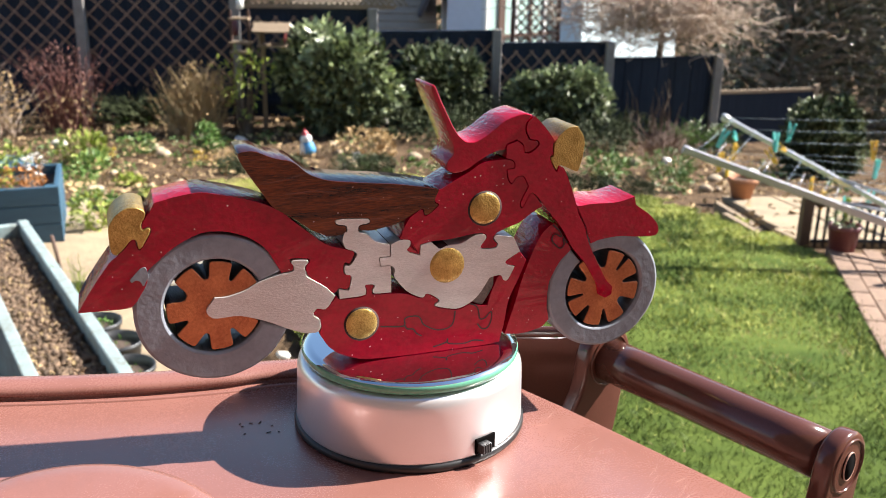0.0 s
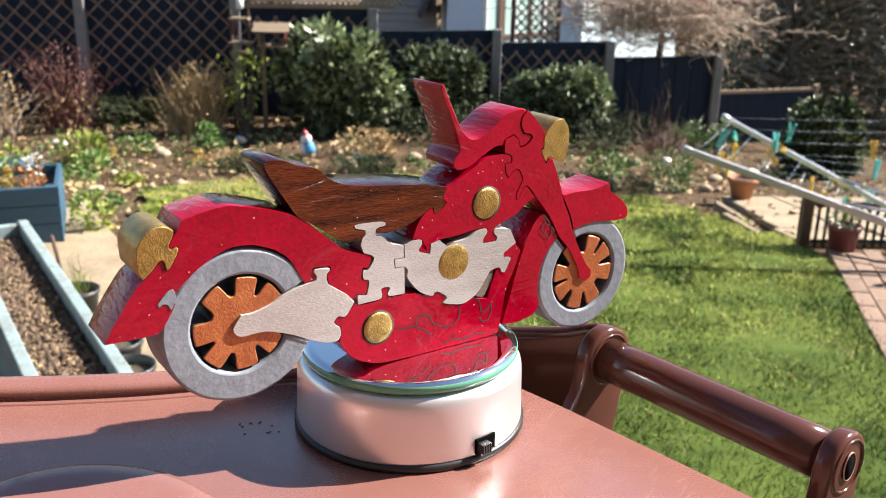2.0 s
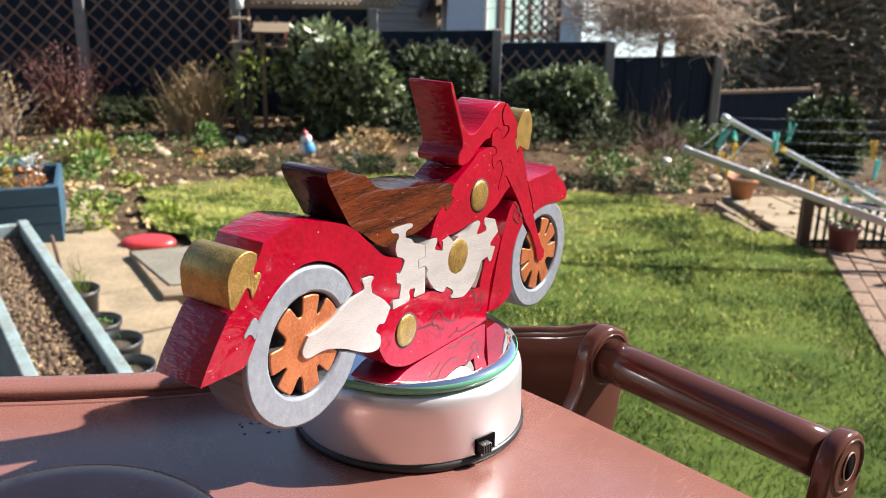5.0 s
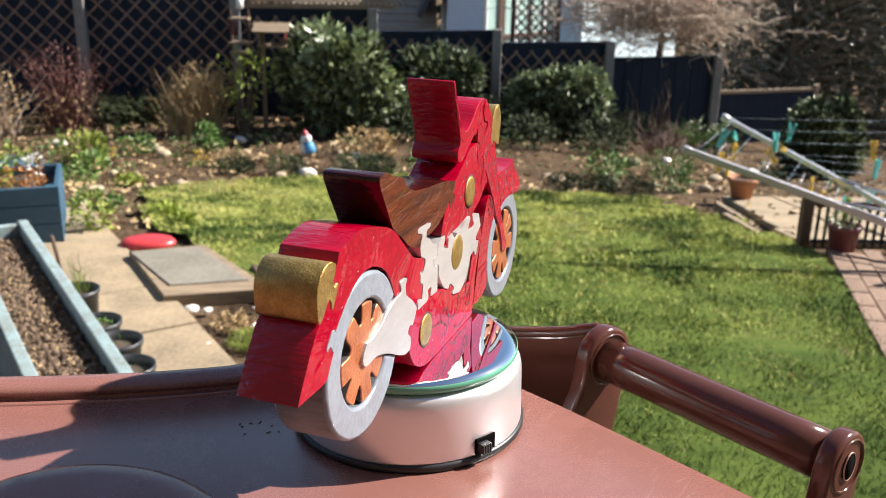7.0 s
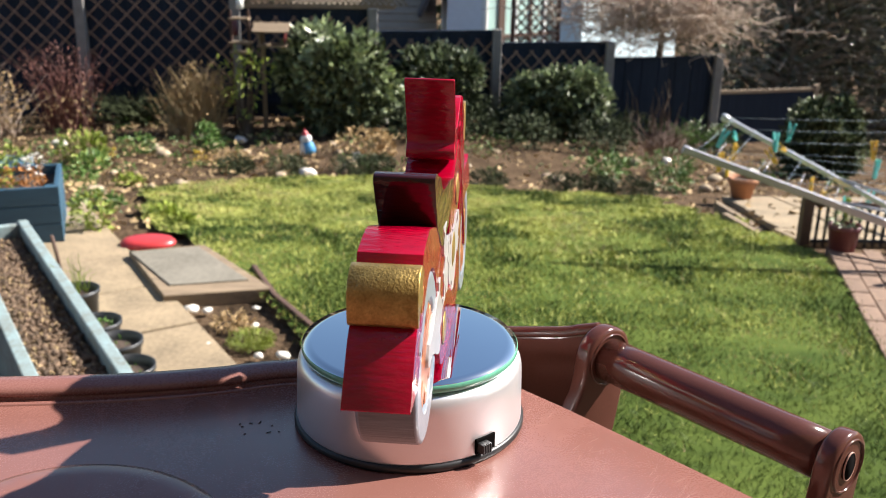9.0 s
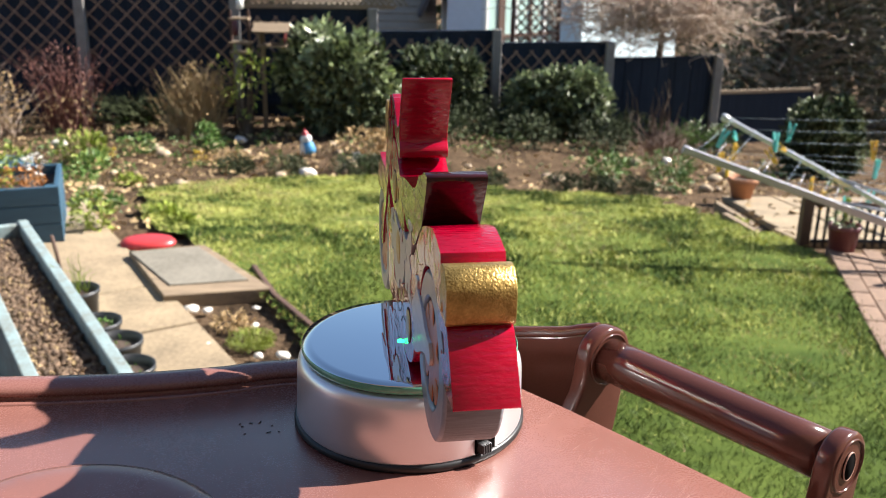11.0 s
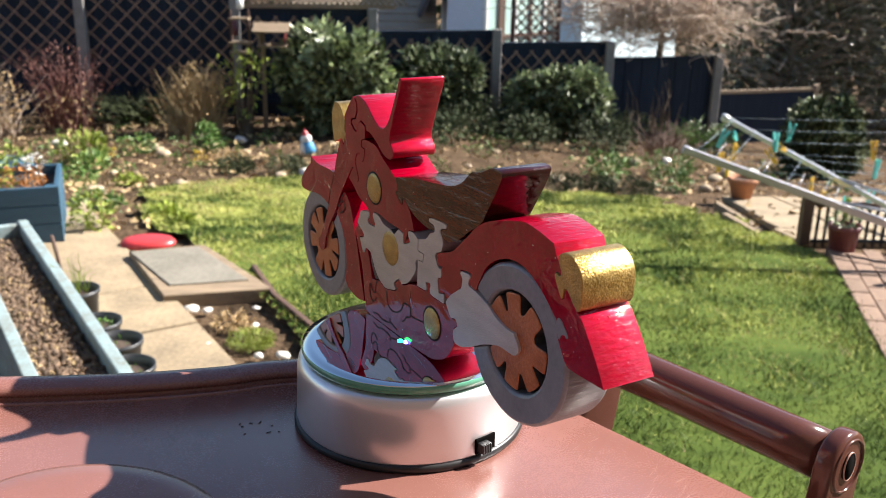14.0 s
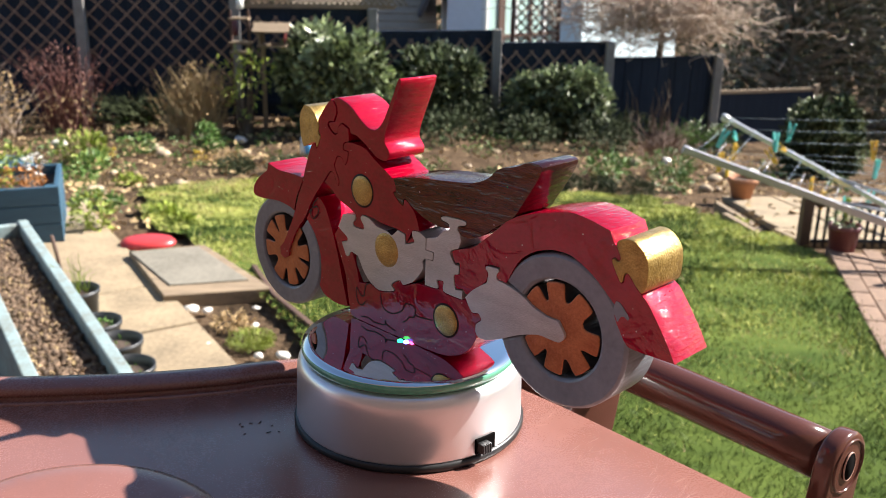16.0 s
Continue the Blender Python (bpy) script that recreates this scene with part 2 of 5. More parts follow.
def dusted(m, scale, size):
    """Sparse pale specks of dust caught in the lacquer."""
    n, lk = m.node_tree.nodes, m.node_tree.links
    b = n["Principled BSDF"]
    tc, v, sep = n.new("ShaderNodeTexCoord"), n.new("ShaderNodeTexVoronoi"), n.new("ShaderNodeSeparateColor")
    v.inputs["Scale"].default_value = scale
    lk.new(tc.outputs["Object"], v.inputs["Vector"])
    lk.new(v.outputs["Color"], sep.inputs[0])
    lim, near, mix = n.new("ShaderNodeMath"), n.new("ShaderNodeMath"), n.new("ShaderNodeMix")
    lim.operation, near.operation, mix.data_type = "MULTIPLY_ADD", "LESS_THAN", "RGBA"
    lk.new(sep.outputs[0], lim.inputs[0])
    lim.inputs[1].default_value, lim.inputs[2].default_value = size * 2.0, -size
    lk.new(v.outputs["Distance"], near.inputs[0])
    lk.new(lim.outputs[0], near.inputs[1])
    lk.new(near.outputs[0], mix.inputs[0])
    lk.new(b.inputs["Base Color"].links[0].from_socket, mix.inputs[6])
    mix.inputs[7].default_value = (0.62, 0.42, 0.44, 1)
    lk.new(mix.outputs[2], b.inputs["Base Color"])


dusted(RED, 330, 0.125)
dusted(SEAT_WOOD, 260, 0.10)
lacquer(RED, 1.6, 42, 0.00034, 300, 0.00005, (1, 0.6, 1.2))
lacquer(RED_EDGE, 1.6, 90, 0.00012, 480, 0.00034, (1, 0.35, 1))
lacquer(SEAT_EDGE, 1.5, 90, 0.0001, 420, 0.0002, (1, 0.3, 1))
lacquer(SEAT_WOOD, 1.5, 80, 0.0003, 420, 0.00009, (0.4, 0.5, 1.8))


# ---------------- mesh helpers ----------------
def part(name, bm, material, parent=None, label=""):
    """Links a bmesh as one mesh object, under a thing or on its own."""
    me = bpy.data.meshes.new(name)
    bm.to_mesh(me)
    bm.free()
    for m in material if isinstance(material, (list, tuple)) else [material]:
        me.materials.append(m)
    ob = new(name, me)
    if parent is not None:
        ob.parent = parent
    return tagged(ob, label)


def raw(name, verts, faces, material, parent=None, smooth=False):
    me = bpy.data.meshes.new(name)
    me.from_pydata(verts, [], faces)
    me.materials.append(material)
    if smooth:
        me.shade_smooth()
    ob = new(name, me)
    if parent is not None:
        ob.parent = parent
    return ob


def thing(name, m, label, category, group="", kind=""):
    ob = new(name)
    ob.empty_display_size = 0.02
    ob.matrix_basis = m
    return tagged(ob, label, category, group, kind)


def box(sx, sy, sz, m=None, bev=0.0, bm=None):
    bm = bm or bmesh.new()
    r = bmesh.ops.create_cube(bm, size=1, matrix=(m or Matrix()) @ Matrix.Diagonal((sx, sy, sz, 1)))
    if bev:
        es = list({e for v in r["verts"] for e in v.link_edges})
        bmesh.ops.bevel(bm, geom=es, offset=bev, segments=2, affect="EDGES", profile=0.5)
    return bm


def lathe(profile, seg=48, m=None, bm=None):
    """Turns a profile of (radius, height) pairs round z; smooth."""
    bm = bm or bmesh.new()
    m = m or Matrix()
    rings = []
    for r, z in profile:
        if r < 1e-6:
            rings.append([bm.verts.new(m @ Vector((0, 0, z)))])
        else:
            rings.append([bm.verts.new(m @ Vector((r * math.cos(2 * math.pi * k / seg), r * math.sin(2 * math.pi * k / seg), z))) for k in range(seg)])
    for a, b in zip(rings, rings[1:]):
        for k in range(seg):
            j = (k + 1) % seg
            if len(a) == 1 and len(b) == 1:
                continue
            vs = [a[0], b[j], b[k]] if len(a) == 1 else [a[k], a[j], b[0]] if len(b) == 1 else [a[k], a[j], b[j], b[k]]
            f = bm.faces.new(vs)
            f.smooth = True
    bmesh.ops.recalc_face_normals(bm, faces=bm.faces)
    return bm


def tube(points, radius, seg=8, bm=None, taper=None):
    """A round bar along the points, closed at its ends."""
    bm = bm or bmesh.new()
    pts = [Vector(p) for p in points]
    rings = []
    for i, p in enumerate(pts):
        d = (pts[min(i + 1, len(pts) - 1)] - pts[max(i - 1, 0)]).normalized()
        a = d.cross(Vector((0, 0, 1)) if abs(d.z) < 0.9 else Vector((1, 0, 0))).normalized()
        b = d.cross(a)
        r = radius * (1 if taper is None else 1 + (taper - 1) * i / (len(pts) - 1))
        rings.append([bm.verts.new(p + (a * math.cos(2 * math.pi * k / seg) + b * math.sin(2 * math.pi * k / seg)) * r) for k in range(seg)])
    for a, b in zip(rings, rings[1:]):
        for k in range(seg):
            bm.faces.new([a[k], a[(k + 1) % seg], b[(k + 1) % seg], b[k]]).smooth = True
    bm.faces.new(rings[0][::-1])
    bm.faces.new(rings[-1])
    bmesh.ops.recalc_face_normals(bm, faces=bm.faces)
    return bm


def prism(points, z0, z1, bev=0.0, m=None, seg=2):
    """A flat outline in x, y raised from z0 to z1."""
    bm = bmesh.new()
    low = [bm.verts.new((x, y, z0)) for x, y in points]
    f = bm.faces.new(low)
    r = bmesh.ops.extrude_face_region(bm, geom=[f])
    top = [v for v in r["geom"] if isinstance(v, bmesh.types.BMVert)]
    for v in top:
        v.co.z = z1
    bmesh.ops.recalc_face_normals(bm, faces=bm.faces)
    if bev:
        rim = [e for e in bm.edges if abs(e.verts[0].co.z - e.verts[1].co.z) < 1e-9]
        bmesh.ops.bevel(bm, geom=rim, offset=bev, segments=seg, affect="EDGES", profile=0.5, clamp_overlap=True)
    if m is not None:
        bm.transform(m)
    return bm


def chaikin(pts, cut=0.22, times=2):
    for _ in range(times):
        out = []
        for (x0, y0), (x1, y1) in zip(pts, pts[1:] + pts[:1]):
            out += [(x0 + (x1 - x0) * cut, y0 + (y1 - y0) * cut), (x1 - (x1 - x0) * cut, y1 - (y1 - y0) * cut)]
        pts = out
    return pts


def soften(pts, times, cut=0.2, long=0.0042):
    """Rounds an outline, but keeps the corners between long edges nearly sharp."""
    out, n = [], len(pts)
    for i in range(n):
        a, b, c = Vector(pts[i - 1]), Vector(pts[i]), Vector(pts[(i + 1) % n])
        u, v = b - a, c - b
        short = min(u.length, v.length)
        if short > long and radians(42) < u.angle(v) < radians(131 if short > 0.006 else 115):
            e = 0.0009
            out += [tuple(b - u.normalized() * e), tuple(b), tuple(b + v.normalized() * e)]
        else:
            out.append(tuple(b))
    return chaikin(out, cut, times)


def inset(pts, d):
    """Moves a closed outline inwards by d."""
    area = sum(a[0] * b[1] - b[0] * a[1] for a, b in zip(pts, pts[1:] + pts[:1]))
    s = 1 if area > 0 else -1
    out = []
    n = len(pts)
    for i in range(n):
        (x0, y0), (x1, y1) = pts[i - 1], pts[(i + 1) % n]
        dx, dy = x1 - x0, y1 - y0
        k = math.hypot(dx, dy) or 1
        out.append((pts[i][0] - s * dy / k * d, pts[i][1] + s * dx / k * d))
    return out


def smooth_step(a, b, v):
    v = min(1.0, max(0.0, (v - a) / (b - a)))
    return v * v * (3 - 2 * v)


def ground_z(x, y):
    """The garden falls away from the paving to the fence, and further beyond it."""
    return (-1.55 - 0.5 * smooth_step(4.5, 9.5, y) - 0.15 * max(0.0, min(x, 9) - 0.5) * smooth_step(7, 14, y)
            - 3.5 * smooth_step(15, 24, y))


def outline(text):
    return [tuple(float(c) / 1000 for c in p.split(",")) for p in text.split()]


# ---------------- ground ----------------
def build_ground():
    xs = sorted({*np.linspace(-9, 9, 91).round(3), *np.linspace(-90, -9, 12).round(3), *np.linspace(9, 90, 12).round(3)})
    ys = sorted({*np.linspace(-2, 16, 91).round(3), *np.linspace(16, 26, 16).round(3), *np.linspace(-60, -2, 8).round(3), *np.linspace(26, 400, 14).round(3)})
    vs = []
    for y in ys:
        for x in xs:
            r = noise.noise(Vector((x * 1.7, y * 1.7, 0))) * 0.03 + noise.noise(Vector((x * 5, y * 5, 3))) * 0.015
            k = 1.0 if y > 5.5 and abs(x) < 9 else 0.3
            vs.append((x, y, ground_z(x, y) + r * k - 0.04))
    w = len(xs)
    fs = [(j * w + i, j * w + i + 1, (j + 1) * w + i + 1, (j + 1) * w + i) for j in range(len(ys) - 1) for i in range(w - 1)]
    tagged(raw("ground", vs, fs, SOIL, smooth=True), "bare brown garden soil with clods and dry litter", "ground", kind="structure")


LAWN_EDGE = [(-0.46, 3.55), (-0.66, 3.95), (-0.93, 4.45), (-1.30, 5.05), (-1.75, 5.6), (-2.1, 6.6), (-2.35, 7.6), (-1.9, 8.15), (-1.2, 8.5), (-0.2, 8.7),
             (0.35, 8.3), (0.8, 7.75), (1.5, 7.6), (2.0, 7.3), (2.27, 6.3), (2.45, 5.5), (2.56, 4.9), (2.33, 3.9), (2.13, 3.05), (1.83, 1.9), (1.55, 1.0), (-0.3, 1.0), (-0.35, 2.6)]


def inside(x, y, poly):
    hit = False
    for (x0, y0), (x1, y1) in zip(poly, poly[1:] + poly[:1]):
        if (y0 > y) != (y1 > y) and x < (x1 - x0) * (y - y0) / (y1 - y0) + x0:
            hit = not hit
    return hit


def frayed(x, y):
    """Wears the lawn's border away where it meets the beds."""
    k = smooth_step(4.6, 6.0, y)
    return (x + k * (0.20 * noise.noise(Vector((x * 2.6, y * 2.6, 1))) + 0.10 * noise.noise(Vector((x * 8, y * 8, 5)))),
            y + k * (0.22 * noise.noise(Vector((x * 2.6, y * 2.6, 21))) + 0.08 * noise.noise(Vector((x * 8, y * 8, 25)))))


def build_lawn():
    edge = chaikin(LAWN_EDGE, 0.25, 2)
    st = 0.04
    idx, vs, fs = {}, [], []
    for j in range(int(8.2 / st)):
        for i in range(int(5.2 / st)):
            x, y = -2.5 + i * st, 0.9 + j * st
            if inside(*frayed(x + st / 2, y + st / 2), edge):
                q = []
                for a, b in ((0, 0), (1, 0), (1, 1), (0, 1)):
                    key = (i + a, j + b)
                    if key not in idx:
                        px, py = -2.5 + (i + a) * st, 0.9 + (j + b) * st
                        idx[key] = len(vs)
                        vs.append((px, py, ground_z(px, py) + 0.012 + 0.012 * noise.noise(Vector((px * 3, py * 3, 7)))))
                    q.append(idx[key])
                fs.append(q)
    lawn = tagged(raw("lawn", vs, fs, LAWN, smooth=True), "mown green lawn with mossy and yellowed patches", "lawn", kind="structure")
    # blades, denser near the house
    rng = np.random.default_rng(5)
    bv, bf, yv, yf, mv, mf = [], [], [], [], [], []
    while len(bf) + len(yf) + len(mf) < 150000:
        u = rng.random()
        x, y = rng.uniform(-2.4, 2.6), 1.0 + 7.8 * u ** 1.25
        if not inside(*frayed(x + rng.normal(0, 0.02), y), edge):
            continue
        patch = noise.noise(Vector((x * 1.4, y * 1.4, 11))) + 0.5 * noise.noise(Vector((x * 5, y * 5, 4)))
        h = rng.uniform(0.012, 0.032) * (1 + 0.4 * patch)
        a = rng.uniform(0, 6.283)
        w = 0.0015 + 0.0006 * (y - 1)
        dx, dy, lx, ly = math.cos(a) * w, math.sin(a) * w, rng.normal(0, 0.016), rng.normal(0, 0.016)
        z = ground_z(x, y) + 0.008
        # yellow patches, plus far-lawn brightness painted by more pale blades
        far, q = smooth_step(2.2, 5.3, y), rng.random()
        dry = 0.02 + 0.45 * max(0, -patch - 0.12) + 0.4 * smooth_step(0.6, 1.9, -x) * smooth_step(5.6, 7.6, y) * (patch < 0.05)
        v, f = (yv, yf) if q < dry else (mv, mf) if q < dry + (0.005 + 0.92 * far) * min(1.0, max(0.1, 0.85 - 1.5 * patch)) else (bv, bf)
        k = len(v)
        v += [(x - dx, y - dy, z), (x + dx, y + dy, z), (x + lx, y + ly, z + h)]
        f.append((k, k + 1, k + 2))
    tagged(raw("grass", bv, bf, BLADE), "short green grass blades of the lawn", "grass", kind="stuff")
    tagged(raw("yellow_grass", mv, mf, PALE_BLADE), "yellowed mossy blades in patches, thicker far off to paint brighter lawn", "grass", kind="stuff")
    tagged(raw("dead_grass", yv, yf, STRAW), "dry straw-coloured blades among the lawn", "grass", kind="stuff")


build_ground()
build_lawn()

# ---------------- garden: plants ----------------
def leaf_cloud(blobs, count, size, seed, flat=0.5, narrow=0.38, shell=0.55):
    """Many small folded leaves scattered through ellipsoids (x, y, z, rx, ry, rz)."""
    rng = np.random.default_rng(seed)
    vol = np.array([b[3] * b[4] * b[5] for b in blobs]) ** 0.67
    vs, fs = [], []
    pick = rng.choice(len(blobs), count, p=vol / vol.sum())
    for i in pick:
        b = blobs[i]
        d = rng.normal(size=3)
        d /= np.linalg.norm(d)
        r = shell + (1 - shell) * rng.random() ** 0.5
        r *= 1 + 0.18 * noise.noise(Vector((d[0] * 2.2 + i, d[1] * 2.2, d[2] * 2.2 + seed)))
        c = Vector((b[0] + d[0] * r * b[3], b[1] + d[1] * r * b[4], b[2] + d[2] * r * b[5]))
        out = Vector(d) * 0.9 + Vector(rng.normal(0, 0.55, 3)) + Vector((0, 0, flat * 0.3))
        along = out.normalized()
        nrm = along.cross(Vector(rng.normal(size=3))).normalized()
        nrm = (nrm + Vector((0, 0, flat))).normalized()
        w = along.cross(nrm).normalized()
        L = size * rng.uniform(0.6, 1.25)
        W = L * narrow
        up = w.cross(along) * (W * 0.35)
        k = len(vs)
        vs += [tuple(c), tuple(c + along * L * 0.5 + w * W * 0.5 + up), tuple(c + along * L), tuple(c + along * L * 0.5 - w * W * 0.5 + up)]
        fs += [(k, k + 1, k + 2), (k, k + 2, k + 3)]
    return vs, fs


def strand_mesh(strands, sides=3):
    """Thin tapering stems: each a list of (point, radius)."""
    vs, fs = [], []
    for s in strands:
        base = len(vs)
        for i, (p, r) in enumerate(s):
            d = (s[min(i + 1, len(s) - 1)][0] - s[max(i - 1, 0)][0]).normalized()
            a = d.cross(Vector((0.3, 0.2, 1)) if abs(d.z) < 0.9 else Vector((1, 0.1, 0))).normalized()
            b = d.cross(a)
            for k in range(sides):
                g = 2 * math.pi * k / sides
                vs.append(tuple(p + (a * math.cos(g) + b * math.sin(g)) * r))
        for i in range(len(s) - 1):
            for k in range(sides):
                q, j = base + i * sides, (k + 1) % sides
                fs.append((q + k, q + j, q + sides + j, q + sides + k))
    return vs, fs


def tuft_strands(rng, n, h, spread, r, arch=0.35, base=0.06, seg=4):
    out = []
    for _ in range(n):
        a, l = rng.uniform(0, 6.283), h * rng.uniform(0.5, 1.1)
        lean = spread * rng.uniform(0.1, 1.0)
        b = Vector((rng.normal(0, base), rng.normal(0, base), 0))
        bend = rng.normal(0, 0.12)
        pts = []
        for k in range(seg + 1):
            t = k / seg
            o = lean * (t + arch * t * t)
            wob = Vector(rng.normal(0, 0.035 * l, 3)) * (t > 0)
            pts.append((b + wob + Vector((math.cos(a + bend * t) * o, math.sin(a + bend * t) * o, l * (t - arch * 0.6 * t * t))), r * (1 - 0.75 * t)))
        out.append(pts)
    return out


def shrub(name, x, y, rx, rz, label, material, count, size, seed, ry=None, blobs=5, narrow=0.38, category="shrub", group="", shell=0.5, lift=0.35):
    """A shrub of several leafy masses on short limbs, uneven in outline."""
    rng = np.random.default_rng(seed)
    z = ground_z(x, y) - 0.03
    ob = thing(name, pose(x, y, z), label, category, group)
    ry = ry or rx * 0.8
    bl, limbs = [], []
    for k in range(blobs):
        a = 2 * math.pi * k / blobs + rng.uniform(-0.4, 0.4)
        q = rng.uniform(0.35, 0.62)
        c = (math.cos(a) * rx * q, math.sin(a) * ry * q, rz * rng.uniform(lift, 0.78))
        s = rng.uniform(0.36, 0.55)
        bl.append((*c, rx * s, ry * s, rz * rng.uniform(0.22, 0.34)))
        limbs.append([(Vector((rng.normal(0, 0.04), rng.normal(0, 0.04), 0)), 0.022), (Vector((c[0] * 0.5, c[1] * 0.5, c[2] * 0.55)), 0.016), (Vector(c), 0.007)])
    bl.append((0, 0, rz * 0.45, rx * 0.55, ry * 0.55, rz * 0.42))
    raw("branchwork", *strand_mesh(limbs, 5), BARK, ob)
    raw("crown", *leaf_cloud(bl, count, size, seed, narrow=narrow, shell=shell), material, ob)
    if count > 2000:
        # dark leaves in the middle and low down: inner shade put into colour
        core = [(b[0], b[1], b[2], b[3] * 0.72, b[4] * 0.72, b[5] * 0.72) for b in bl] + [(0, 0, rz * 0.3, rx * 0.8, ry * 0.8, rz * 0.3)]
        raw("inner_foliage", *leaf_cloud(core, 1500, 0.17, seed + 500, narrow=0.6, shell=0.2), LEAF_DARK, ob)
    return ob


def tuft(name, x, y, h, spread, n, r, label, material, seed, category="plant", group="", arch=0.35, base=0.06):
    ob = thing(name, pose(x, y, ground_z(x, y) - 0.02), label, category, group)
    raw("foliage", *strand_mesh(tuft_strands(np.random.default_rng(seed), n, h, spread, r, arch, base)), material, ob)
    return ob


def leafy(ob, blobs, count, size, material, seed):
    raw("crown", *leaf_cloud(blobs, count, size, seed, narrow=0.4, shell=0.1), material, ob)


def low_clump(x, y, r, h, material, seed, label, size=0.05, count=260, group="bed plants"):
    ob = thing("bed_plant", pose(x, y, ground_z(x, y) - 0.02), label, "plant", group)
    raw("leaves", *leaf_cloud([(0, 0, h * 0.4, r, r * 0.9, h * 0.6), (r * 0.4, -r * 0.2, h * 0.35, r * 0.6, r * 0.6, h * 0.45)], count, size, seed, narrow=0.45, shell=0.35), material, ob)
    return ob


def build_plants():
    shrub("evergreen_shrub", -0.94, 11.2, 0.76, 1.25, "large glossy dark evergreen shrub before the fence", LEAF, 4600, 0.115, 1, blobs=8)
    shrub("evergreen_shrub", 0.42, 11.9, 0.62, 0.98, "glossy dark evergreen shrub before the fence", LEAF, 2700, 0.115, 2, blobs=7)
    shrub("evergreen_shrub", 2.0, 12.1, 0.74, 1.02, "rounded glossy evergreen shrub before the fence", LEAF, 3500, 0.115, 3, blobs=7)
    shrub("clipped_shrub", 5.0, 10.5, 0.52, 0.92, "rounded dense green shrub beside the low fence", LEAF_BRIGHT, 3600, 0.065, 4, blobs=8, narrow=0.55)
    shrub("variegated_shrub", -2.02, 11.0, 0.36, 1.0, "thin yellow-green shrub by the bird table", LIME, 230, 0.08, 5, blobs=6, lift=0.68)
    ob = tuft("dry_grass_clump", -2.62, 11.0, 0.92, 0.36, 300, 0.007, "tall straw-coloured dry grass clump", STRAW, 6, arch=0.25, base=0.14)
    leafy(ob, [(0.05, 0, 0.45, 0.36, 0.3, 0.4), (-0.15, -0.1, 0.3, 0.25, 0.2, 0.3)], 620, 0.07, STRAW, 16)
    ob = tuft("bare_shrub", -4.28, 11.2, 1.05, 0.5, 130, 0.008, "bare reddish-twigged shrub against the lattice", REDTWIG, 7, "shrub", arch=0.15, base=0.12)
    leafy(ob, [(0, 0, 0.78, 0.5, 0.4, 0.26), (0.25, 0, 0.55, 0.3, 0.3, 0.25), (-0.3, 0, 0.6, 0.3, 0.3, 0.2)], 380, 0.05, REDTWIG, 17)
    leafy(ob, [(0, 0, 0.3, 0.45, 0.4, 0.3)], 260, 0.06, STRAW, 18)
    ob = tuft("bare_shrub", -5.0, 10.6, 0.85, 0.5, 110, 0.008, "bare buff-twigged shrub in the bed", TWIG, 8, "shrub", arch=0.2, base=0.15)
    leafy(ob, [(0, 0, 0.45, 0.5, 0.4, 0.35)], 600, 0.06, STRAW, 19)
    tuft("strappy_plant", -3.55, 11.6, 0.62, 0.45, 130, 0.014, "dark green strap-leaved plant by the fence", LEAF_DARK, 9, arch=0.6, base=0.1)
    tuft("strappy_plant", 4.1, 12.6, 0.62, 0.4, 120, 0.014, "green strap-leaved plant by the fence", GREEN, 10, arch=0.6, base=0.1)
    tuft("dry_grass_clump", 3.3, 11.4, 0.5, 0.45, 90, 0.007, "low brown dry stems in the bed", LATTICE, 12, arch=0.3, base=0.2)
    for k, (x, y, h) in enumerate(((3.35, 12.2, 1.0), (3.5, 12.3, 1.15), (3.62, 12.2, 0.75), (3.1, 12.4, 0.9))):
        tuft("sapling", x, y, h, 0.12, 5, 0.018, "upright bare brown stem in the bed", BARK, 20 + k, "shrub", "bare stems", arch=0.1, base=0.03)
    low_clump(-3.48, 9.35, 0.26, 0.36, LIME, 30, "bright lime-yellow leafy plant", 0.07, 420)
    low_clump(-3.25, 9.0, 0.16, 0.2, GREEN, 31, "low green plant in the bed")
    low_clump(-3.05, 9.9, 0.22, 0.2, GREEN, 32, "mid-green leafy plant in the bed")
    low_clump(-2.3, 10.0, 0.16, 0.32, GREEN, 33, "upright fresh green plant in the bed", 0.06, 320)
    low_clump(-3.1, 7.95, 0.24, 0.2, GREEN, 34, "spreading green plant in the bed", 0.05, 340)
    low_clump(-2.35, 6.35, 0.20, 0.14, GREEN, 35, "spreading green plant near the lawn", 0.045, 320)
    low_clump(-2.05, 5.35, 0.12, 0.30, LIME, 36, "lime-green plant beside the blue planter", 0.05, 260)
    low_clump(-2.62, 8.1, 0.14, 0.08, LIME, 37, "low yellow-green creeping plant")
    low_clump(-1.75, 6.0, 0.12, 0.08, LIME, 38, "low yellow-green creeping plant")
    low_clump(-1.55, 5.65, 0.1, 0.08, LIME, 39, "low yellow-green creeping plant")
    low_clump(-2.0, 9.4, 0.3, 0.12, STRAW, 40, "flattened dry plant in the bed", 0.06)
